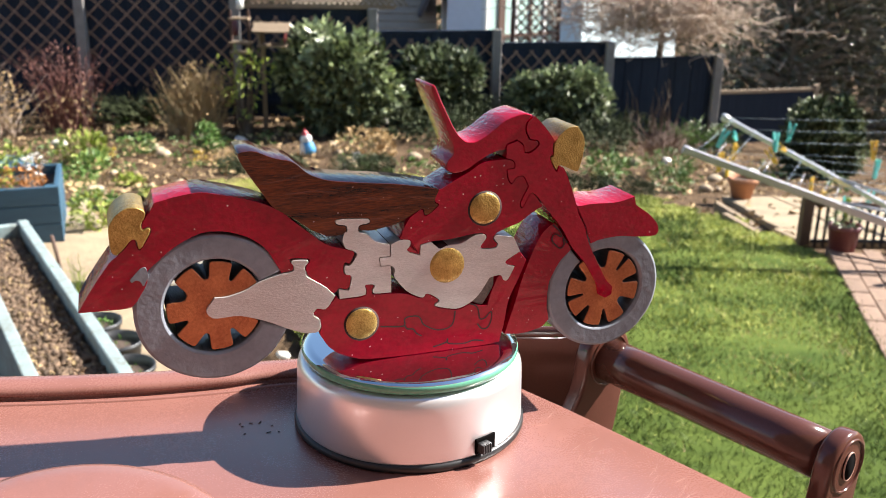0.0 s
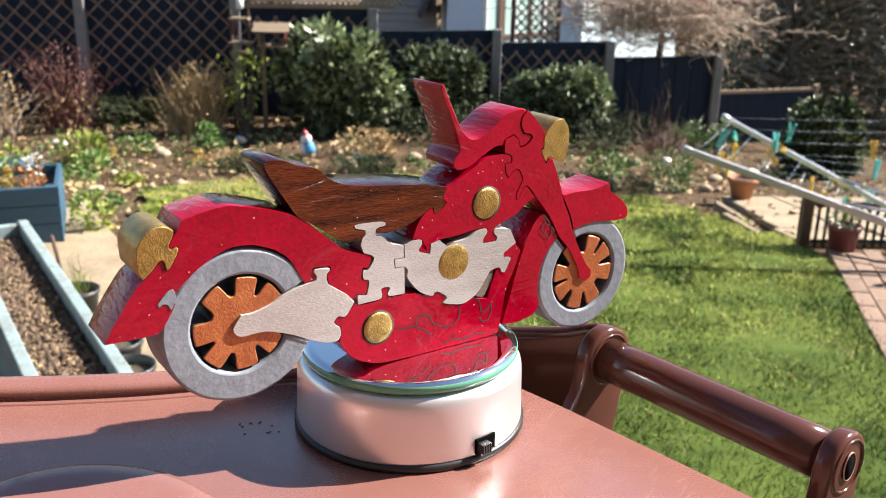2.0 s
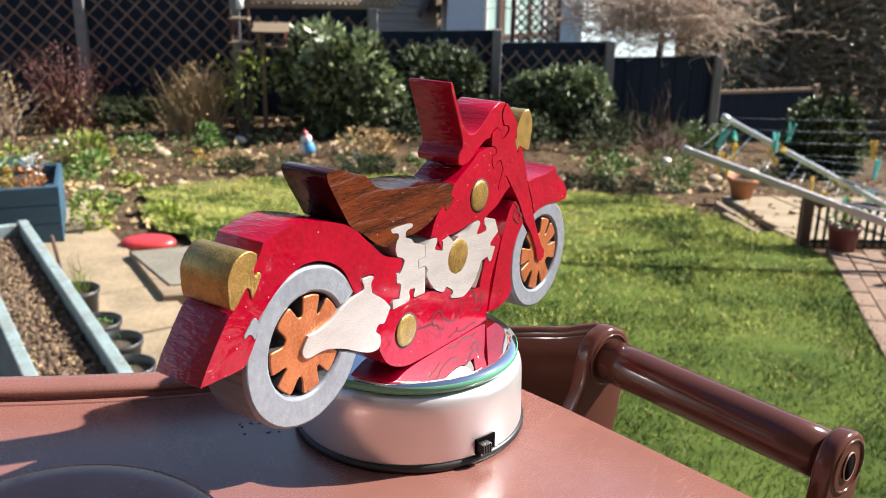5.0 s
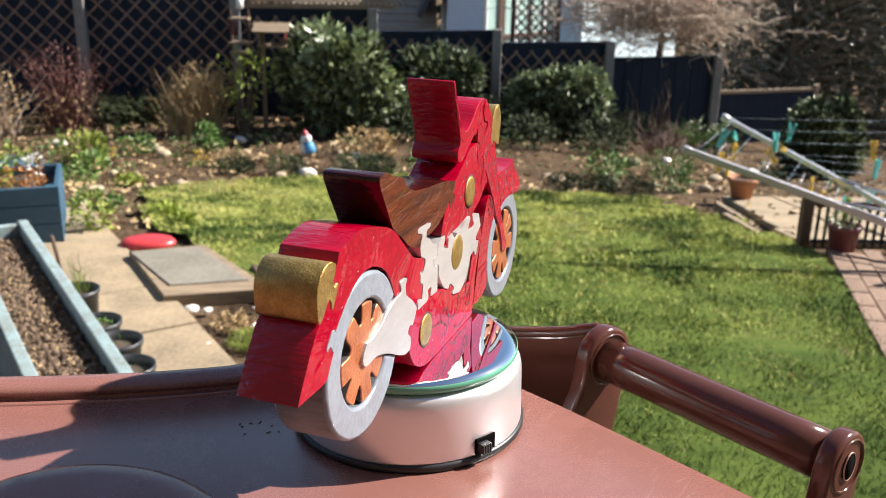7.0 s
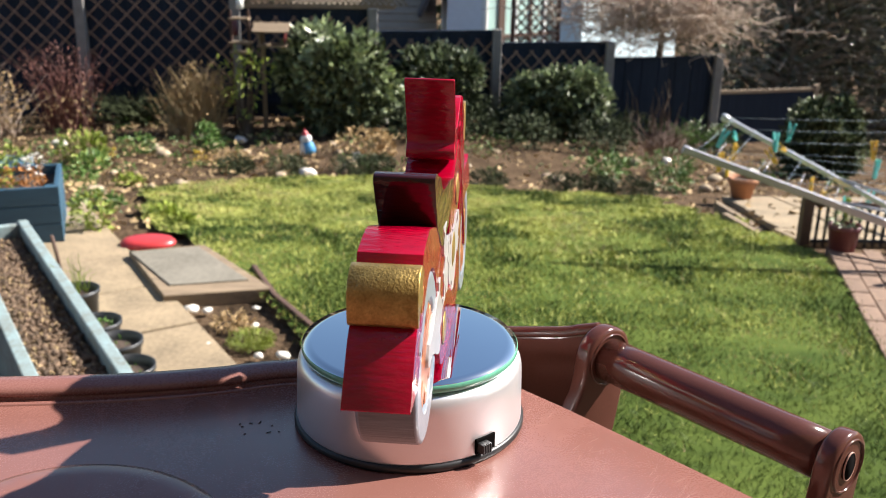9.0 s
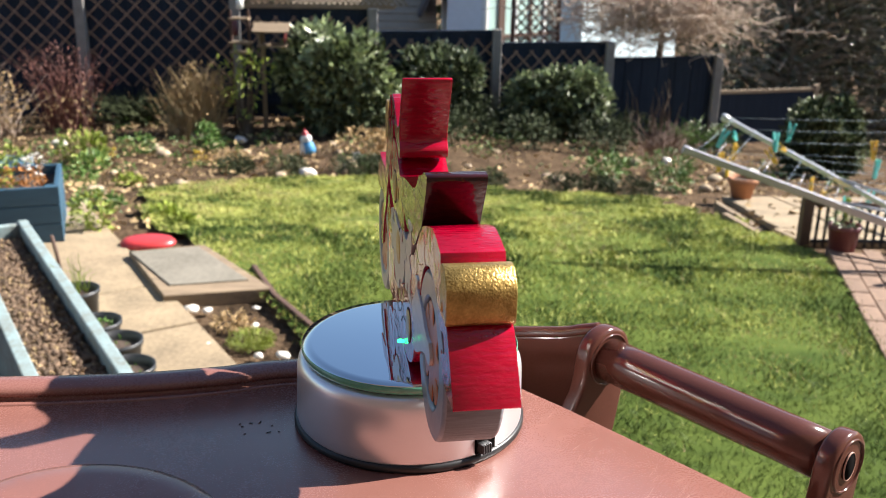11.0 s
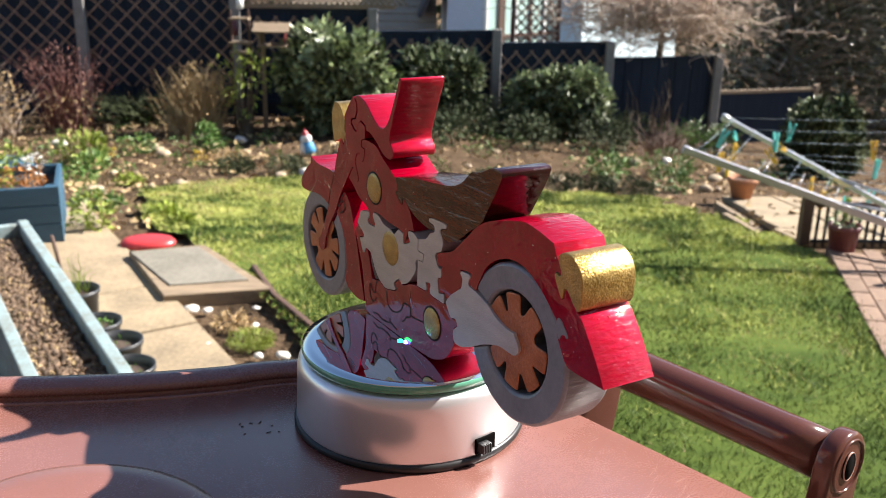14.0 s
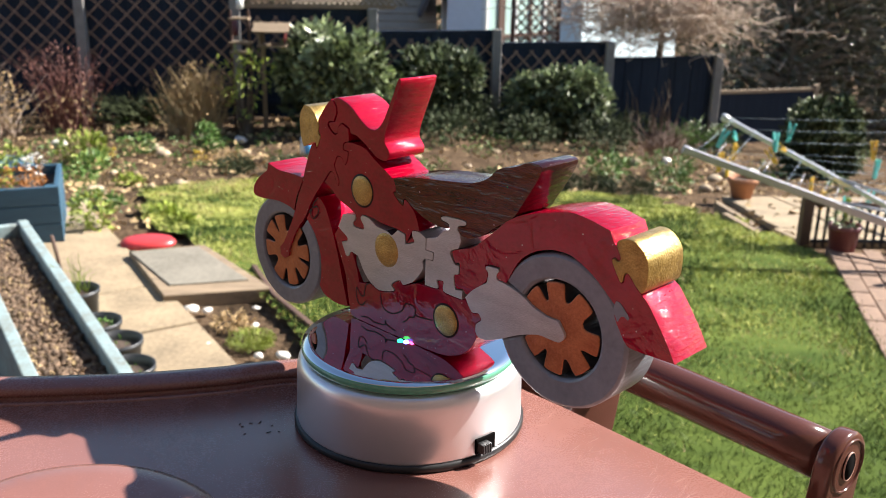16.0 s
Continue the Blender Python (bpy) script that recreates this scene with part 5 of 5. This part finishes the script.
# ---------------- wooden motorcycle ----------------
# outlines of the sawn pieces in millimetres, along the bike and up from the base
TAIL_LIGHT = outline(
    "-146.3,83.4 -142.8,88.6 -138.3,91.6 -133.6,91.7 -129.5,89.3 -130.0,86.5 -132.2,82.8 -131.6,80.6 -129.3,82.0 "
    "-127.5,80.5 -132.8,71.7 -134.2,71.9 -134.8,76.2 -136.5,76.8 -140.4,72.2 -143.8,69.3 -146.1,71.9 ")
REAR_FENDER = outline(
    "-128.4,88.2 -126.1,92.9 -116.1,95.3 -105.7,96.6 -97.4,94.7 -87.2,92.1 -76.8,88.7 -68.8,84.0 -63.9,79.2 "
    "-57.7,73.9 -48.6,66.0 -35.3,61.9 -34.7,59.9 -37.3,54.9 -40.1,56.6 -40.5,50.0 -36.5,50.1 -37.2,43.4 -39.5,41.9 "
    "-42.8,43.5 -44.6,40.7 -49.9,42.8 -52.6,46.6 -58.3,51.3 -59.2,56.2 -57.0,58.0 -57.2,60.0 -66.4,60.9 -66.2,58.9 "
    "-64.4,57.3 -65.0,54.5 -70.7,54.0 -77.6,67.1 -85.2,73.0 -95.3,76.9 -105.4,77.3 -113.0,74.4 -120.8,69.8 "
    "-130.7,61.3 -131.2,55.1 -137.3,45.7 -140.1,43.8 -162.1,44.3 -158.4,50.9 -151.6,60.8 -146.3,67.7 -143.8,69.3 "
    "-140.4,72.2 -136.5,76.8 -134.8,76.2 -134.2,71.9 -132.8,71.7 -127.5,80.5 -129.3,82.0 -131.6,80.6 -132.2,82.8 "
    "-130.0,86.5 ")
SWINGARM = outline(
    "-106.9,39.5 -102.4,45.3 -96.2,45.1 -87.4,47.5 -82.0,50.9 -71.2,54.0 -65.0,54.5 -64.9,56.8 -66.5,59.0 "
    "-65.3,60.3 -57.8,59.8 -57.3,58.0 -59.5,56.3 -58.5,51.3 -49.3,45.1 -44.6,39.8 -47.8,34.9 -50.1,32.7 -54.0,34.1 "
    "-56.3,31.1 -52.4,28.3 -52.0,24.3 -53.7,21.2 -59.9,21.4 -67.6,24.5 -78.6,30.3 -86.0,33.0 -92.3,34.9 -103.0,34.2 "
    "-106.0,36.6 ")
ENGINE_REAR = outline(
    "-44.5,78.7 -27.3,77.8 -27.0,75.0 -32.6,74.6 -32.9,71.2 -28.7,70.2 -24.5,65.5 -17.0,63.7 -16.7,57.2 -22.5,57.2 "
    "-21.9,52.7 -16.4,52.5 -16.1,38.1 -25.7,38.3 -26.3,40.4 -24.5,43.2 -30.0,43.8 -28.9,40.7 -29.5,37.8 -42.9,37.6 "
    "-43.1,42.9 -38.0,41.8 -36.3,49.2 -40.2,49.9 -40.1,55.2 -37.3,54.3 -33.6,59.5 -34.7,61.3 -39.5,63.2 -41.3,67.7 "
    "-39.9,71.8 -38.5,72.2 -38.7,74.8 -44.0,75.8 ")
ENGINE_FRONT = outline(
    "-16.7,63.4 -12.1,65.6 -6.3,65.1 -6.2,62.1 -8.8,59.1 -1.7,56.7 -1.2,61.7 4.4,62.9 9.0,58.6 12.3,60.4 21.4,60.8 "
    "26.5,64.2 33.2,64.8 34.6,62.3 31.0,58.1 32.0,56.5 39.5,56.4 40.7,58.4 38.0,61.0 38.6,63.7 49.4,61.5 53.6,53.2 "
    "45.2,48.7 45.9,46.5 50.8,45.4 47.0,37.6 44.4,37.9 43.0,41.5 36.7,40.3 31.6,32.1 27.0,27.9 19.6,24.7 9.0,27.2 "
    "6.2,28.8 10.1,31.1 2.4,36.0 0.4,32.9 -8.1,37.2 -15.5,46.4 -14.4,50.2 -16.4,52.5 -21.9,52.7 -22.5,57.2 "
    "-16.7,57.2 ")
LOWER_FRAME = outline(
    "-44.0,39.5 -42.9,37.3 -29.5,37.5 -28.9,40.7 -30.0,43.8 -24.5,43.2 -26.3,40.4 -25.7,38.0 -16.1,37.8 -8.1,36.9 "
    "0.4,32.6 2.4,36.0 10.1,31.1 6.2,28.8 9.0,26.9 19.6,24.4 27.0,27.3 31.5,25.8 36.0,25.3 37.6,31.4 41.1,40.5 "
    "43.0,41.5 47.0,37.6 50.8,45.4 45.9,46.5 45.2,48.7 53.6,52.9 57.4,48.1 54.0,39.1 48.1,27.1 46.4,14.4 44.0,3.2 "
    "36.8,2.4 23.3,2.4 4.5,2.4 -13.9,2.4 -31.8,3.2 -43.4,7.9 -49.1,13.0 -53.2,20.2 -52.0,24.3 -52.4,28.3 -56.3,31.1 "
    "-54.0,34.1 -50.1,32.7 -47.8,34.9 ")
TANK = outline(
    "7.2,89.7 5.5,83.2 8.8,81.8 0.7,75.5 0.0,81.1 -6.9,76.7 -9.8,71.8 -12.1,65.6 -6.3,65.1 -6.2,62.1 -8.8,59.1 "
    "-1.7,56.7 -1.2,61.7 4.4,62.9 15.5,63.1 26.4,64.8 33.2,64.8 34.6,62.3 31.0,58.1 32.0,56.5 39.5,56.4 40.7,58.4 "
    "38.0,61.0 38.6,63.7 44.7,66.2 52.5,68.6 58.6,73.2 65.2,76.6 60.0,83.6 57.1,83.8 54.3,77.5 52.8,76.4 52.0,79.7 "
    "56.3,87.7 53.5,93.5 49.4,93.2 46.8,89.0 44.5,92.9 44.0,97.3 48.6,97.6 47.8,101.4 43.1,102.9 30.1,101.9 "
    "23.6,97.2 14.8,92.9 9.3,89.6 ")
HANDLEBAR = outline(
    "5.2,141.2 8.9,132.6 16.8,117.0 22.0,112.5 27.0,112.3 33.5,115.6 42.2,122.5 49.7,124.9 53.0,125.4 57.7,124.0 "
    "53.9,120.5 53.5,116.3 55.9,111.9 60.6,111.1 61.4,108.7 56.3,104.7 52.8,105.5 52.6,109.2 49.1,111.7 43.4,109.7 "
    "42.9,106.6 38.3,106.9 30.0,102.8 22.4,97.6 15.6,96.6 12.0,98.4 11.2,101.6 12.6,104.0 15.3,106.6 15.0,111.0 10.2,122.4 2.4,139.6 ")
FORK = outline(
    "57.7,124.0 63.3,119.0 70.1,110.6 68.7,108.4 69.6,103.9 67.2,102.0 71.8,93.5 72.8,97.9 76.5,95.9 83.1,80.7 "
    "85.8,71.3 90.3,63.8 93.5,53.5 105.5,32.0 110.1,27.6 109.8,23.0 105.8,21.1 101.0,24.0 100.2,29.3 91.9,43.1 "
    "83.5,51.9 78.2,61.2 73.5,67.7 70.0,71.7 65.8,76.6 60.0,83.6 57.1,83.8 54.3,77.5 52.8,76.4 52.0,79.7 56.3,87.7 "
    "53.5,93.5 49.4,93.2 46.8,89.0 44.5,92.9 44.0,97.3 48.6,97.6 47.8,101.4 43.1,102.9 43.4,109.7 49.1,111.7 "
    "52.6,109.2 52.8,105.5 56.3,104.7 61.4,108.7 60.6,111.1 55.9,111.9 53.5,116.3 53.9,120.5 ")
HEADLIGHT = outline(
    "69.3,108.3 71.8,113.1 77.0,117.2 82.4,117.5 86.3,112.4 87.3,107.4 86.0,99.2 84.2,93.3 80.8,94.4 76.5,96.5 "
    "72.8,97.9 71.8,94.1 67.2,102.0 69.7,102.5 ")
FRONT_FENDER = outline(
    "83.4,77.4 85.5,75.1 92.7,76.0 108.6,75.4 119.4,78.1 120.6,73.3 130.3,66.8 135.5,61.0 136.3,56.7 134.5,54.3 "
    "123.8,54.6 111.4,56.3 99.5,55.2 94.5,53.4 91.0,63.8 85.8,71.3 ")
DOWNTUBE = outline(
    "70.3,66.2 73.6,66.5 77.6,60.3 83.6,51.3 76.7,44.7 71.3,34.1 70.8,21.2 72.7,12.8 68.9,8.3 57.3,5.9 46.7,7.2 "
    "48.7,14.2 52.1,25.0 54.8,35.9 58.5,46.5 62.8,57.0 66.3,62.8 ")
SEAT = outline(
    "-88.6,113.5 -80.8,114.0 -72.3,109.9 -63.1,108.0 -56.7,101.5 -47.4,97.7 -31.0,95.7 -14.2,94.0 -0.1,91.6 "
    "8.4,89.6 5.5,83.2 8.8,81.8 0.7,75.5 0.0,81.1 -6.9,76.7 -14.1,73.3 -25.6,71.1 -32.9,71.8 -32.6,74.6 -27.0,75.0 "
    "-27.3,77.8 -44.5,78.7 -44.0,75.8 -38.7,74.8 -38.5,72.2 -41.0,69.9 -47.9,70.0 -56.0,74.0 -63.9,80.3 -74.0,86.5 "
    "-78.1,93.3 -83.2,101.1 -88.1,109.5 ")
BIKE_N, BIKE_T = -0.0089, 0.0254      # middle of its thickness beside the axis, and thickness
FLAT = Matrix.Translation((0, BIKE_N, 0)) @ Matrix.Rotation(radians(90), 4, "X")


def fret(name, pts, material, parent, label="", extra=0.0, kerf=0.00022, soft=2, side=None, bev=0.0012):
    """A piece sawn through the board from an outline; its arrises are rubbed round."""
    shape = inset(soften(pts, soft) if soft else pts, kerf)
    h = BIKE_T / 2 + extra
    bm = prism(shape, -h, h, bev)
    for f in bm.faces:
        f.smooth = len(f.verts) == 4
        if side is not None and abs(f.normal.z) < 0.3:
            f.material_index = 1
    bm.transform(FLAT)
    ob = part(name, bm, [material, side] if side else material, parent, label)
    ob.data.shade_smooth()
    ob.data.set_sharp_from_angle(angle=radians(50))
    for f in ob.data.polygons:
        if f.loop_total > 4:
            f.use_smooth = False
    return ob


def arc(cx, cy, r, a0, a1, n):
    return [(cx + r * math.cos(radians(a0 + (a1 - a0) * k / n)), cy + r * math.sin(radians(a0 + (a1 - a0) * k / n))) for k in range(n + 1)]


def tyre_outline(cx, cy, r0, r1, a0, a1, swell=0.0):
    """A hand-sawn ring, a little fuller towards the ground."""
    pts = []
    for x, y in arc(cx, cy, r1, a0, a1, 70):
        low = max(0.0, -(y - cy) / r1 - 0.15 * (x - cx) / r1 + 0.35) ** 0.5
        k = 1 + 0.008 * noise.noise(Vector((x * 90, y * 90, 2))) + swell * min(1.0, low)
        pts.append((cx + (x - cx) * k, cy + (y - cy) * k))
    return pts + arc(cx, cy, r0, a1, a0, 60)


def wheel_outline(cx, cy, r, spokes, root):
    """Eight stubby petals round a broad hub."""
    pts = []
    spokes = sorted(spokes)
    for i, s in enumerate(spokes):
        gap = min((s - spokes[i - 1]) % 360, (spokes[(i + 1) % 8] - s) % 360) / 2
        a = radians(s)
        ca, sa = math.cos(a), math.sin(a)
        w0 = min(0.0052, r * root * math.tan(radians(gap)) - 0.0004)
        for rr, w in ((r * root, -w0), (r * 0.90, -0.0055), (r * 0.975, -0.0050), (r * 1.0, 0.0), (r * 0.975, 0.0050), (r * 0.90, 0.0055), (r * root, w0)):
            pts.append((cx + ca * rr - sa * w, cy + sa * rr + ca * w))
    return pts


def kerf_line(pts, parent, width=0.0005):
    """A saw cut that shows on both faces, as a thin dark groove strip."""
    path = spline(pts, 5)
    for s in (-1, 1):
        bm = bmesh.new()
        prev = None
        for i, p in enumerate(path):
            d = (path[min(i + 1, len(path) - 1)] - path[max(i - 1, 0)]).normalized()
            y = BIKE_N + s * (BIKE_T / 2 + 0.00016)
            a, b = bm.verts.new((p.x - d.y * width / 2, y, p.y + d.x * width / 2)), bm.verts.new((p.x + d.y * width / 2, y, p.y - d.x * width / 2))
            if prev:
                bm.faces.new([prev[0], prev[1], b, a])
            prev = (a, b)
        part("saw_cut", bm, KERF, parent, "dark saw cut")


def plug(u, w, r, parent, sx=1.0):
    """A gold dowel through the board with a dark gap round it."""
    m = FLAT @ pose(u, w, 0)
    h = BIKE_T / 2
    part("gap", lathe([(0, -h - 0.0002), (r + 0.0008, -h - 0.0002), (r + 0.0008, h + 0.0002), (0, h + 0.0002)], 40, m @ Matrix.Diagonal((sx, 1, 1, 1))), KERF, parent, "dark gap round the dowel")
    e = 0.0009
    part("dowel", lathe([(0, -h - e), (r * 0.72, -h - e * 0.95), (r * 0.93, -h - e * 0.6), (r, -h), (r, h), (r * 0.93, h + e * 0.6), (r * 0.72, h + e * 0.95), (0, h + e)], 40, m @ Matrix.Diagonal((sx, 1, 1, 1))), GOLD, parent, "gold painted dowel")


def build_motorcycle():
    b = thing("wooden_motorcycle", pose(0, 0, 0.0431), "red painted wooden jigsaw motorcycle with grey tyres on a mirror", "toy motorcycle")
    fret("tail_light", TAIL_LIGHT, GOLD, b, "gold painted tail light", 0.0006, bev=0.0014)
    fret("rear_mudguard", REAR_FENDER, RED, b, side=RED_EDGE)
    fret("swingarm", SWINGARM, SILVER, b, "silver painted swingarm", 0.0005)
    fret("engine_block", ENGINE_REAR, SILVER, b, "silver painted engine block", 0.0003)
    front = fret("engine_block", ENGINE_FRONT, SILVER, b, "silver painted engine block", 0.0004)
    low = fret("lower_frame", LOWER_FRAME, RED, b, side=RED_EDGE)
    tank = fret("fuel_tank", TANK, RED, b, extra=0.0001, side=RED_EDGE)
    fret("handlebar", HANDLEBAR, RED, b, extra=-0.0001, side=RED_EDGE)
    fret("fork", FORK, RED, b, extra=0.0003, side=RED_EDGE)
    fret("headlight", HEADLIGHT, GOLD, b, "gold painted headlight", 0.0002, bev=0.0014)
    guard = fret("front_mudguard", FRONT_FENDER, RED, b, extra=0.0002, side=RED_EDGE)
    down = fret("down_tube", DOWNTUBE, RED, b, extra=-0.0004, side=RED_EDGE)
    fret("seat", SEAT, SEAT_WOOD, b, "varnished dark brown wooden seat", 0.0002, bev=0.0014, side=SEAT_EDGE)
    rx, rz, fx, fz = -0.1020, 0.0405, 0.1050, 0.0266
    tyre = fret("tyre", tyre_outline(rx, rz, 0.0229, 0.0356, 24, 336, 0.052), GREY, b, "grey painted tyre", -0.0003, soft=0, bev=0.0016, side=GREY_EDGE)
    fret("tab", TAB, GREY, tyre, extra=0.0003)
    fret("tyre", tyre_outline(fx, fz, 0.0224, 0.0340, 131, 473), GREY, b, "grey painted tyre", -0.0005, soft=0, bev=0.0016, side=GREY_EDGE)
    for cx, cz, r, spokes, root in ((rx, rz, 0.0225, REAR_SPOKES, 0.60), (fx, fz, 0.0220, FRONT_SPOKES, 0.54)):
        fret("wheel", wheel_outline(cx, cz, r, spokes, root), COPPER, b, "copper painted spoked wheel", -0.0009, soft=1, side=SAWN, bev=0.0006)
    plug(0.0328, 0.0779, 0.0084, tank)
    plug(0.0131, 0.0496, 0.0098, front)
    plug(-0.0316, 0.0232, 0.0083, low)
    for text, owner in ((PEDAL_CUT, low), (CRACK, low), (NOTCH, low), (FOOT_CUT, low), (TUBE_CUT, down), (MUDGUARD_CUT, guard)):
        kerf_line(outline(text), owner, 0.00075)
    fret("bare_patch", outline("39.6,41.8 39.7,35.3 36.4,29.5 33.4,25.0 29.8,26.4 26.2,28.7 30.6,31.2 31.8,36.8 35.5,41.2"), BARE, low, "bare greyish wood left unpainted", -0.0007)
    # bubbles in the varnish on the tail
    rng = np.random.default_rng(8)
    bm = bmesh.new()
    for _ in range(120):
        t, n = rng.beta(0.8, 1.4), rng.uniform(-0.45, 0.45) * BIKE_T
        q = Vector((-0.1458 - 0.0155 * t, BIKE_N + n, 0.0672 - 0.0226 * t))
        rad = rng.uniform(0.0003, 0.0008)
        bmesh.ops.create_icosphere(bm, subdivisions=1, radius=rad, matrix=Matrix.Translation(q) @ Matrix.Diagonal((1, 1 + rng.random(), 1, 1)))
    for f in bm.faces:
        f.smooth = True
    tagged(part("varnish_bubble", bm, RED, b, "glossy varnish bubbling"), kind="stuff")
    return b


REAR_SPOKES, FRONT_SPOKES = (38, 80, 129, 184, 228, 276, 320, 0), (71, 33, 351, 298, 254, 209, 172, 124)
PEDAL_CUT = "-22.0,20.4 -10.0,19.2 -9.3,22.6 -7.4,23.9 -2.7,23.8 -0.7,22.2 1.3,18.5 8.1,14.9 14.3,15.1 17.2,17.9 18.1,24.0"
CRACK = "-9.3,19.8 -7.7,17.4 -4.7,16.8 -2.6,14.2 0.1,12.5"
NOTCH = "26.3,27.2 29.8,25.4 31.3,21.7 32.1,18.1 34.9,18.2 37.6,21.0 38.6,20.8 38.5,16.6 36.6,12.6 33.3,12.4 30.8,15.5"
FOOT_CUT = "6.3,5.4 13.7,7.2 14.3,9.2 14.9,6.3 23.5,5.2 29.0,6.3 34.7,5.1"
TUBE_CUT = "71.4,66.0 75.6,62.2 76.6,59.2 72.9,60.8 71.5,57.5 76.0,52.9 78.6,54.3 78.0,58.3 80.6,55.2"
MUDGUARD_CUT = "85.0,72.0 86.4,68.4 89.0,68.6 92.7,72.8 96.7,62.2 93.7,61.3 91.6,62.3 91.8,58.5"
TAB = outline("-139.2,57.6 -137.0,60.1 -134.0,63.2 -131.6,63.6 -130.8,61.5 -130.3,58.5 -131.6,56.5 -132.8,54.0 -133.7,54.3 -134.5,56.6 -136.4,57.3 -138.2,55.9")
motorcycle = build_motorcycle()


# ---------------- motion ----------------
def motions():
    rows = [(k * 0.5, radians(18.07 + 7.185 * k * 0.5)) for k in range(33)]
    walk(motorcycle, [(t, Matrix.Translation((0, 0, 0.0431)) @ Matrix.Rotation(a, 4, "Z")) for t, a in rows])
    walk(platform, [(t, Matrix.Rotation(a, 4, "Z")) for t, a in rows])


motions()
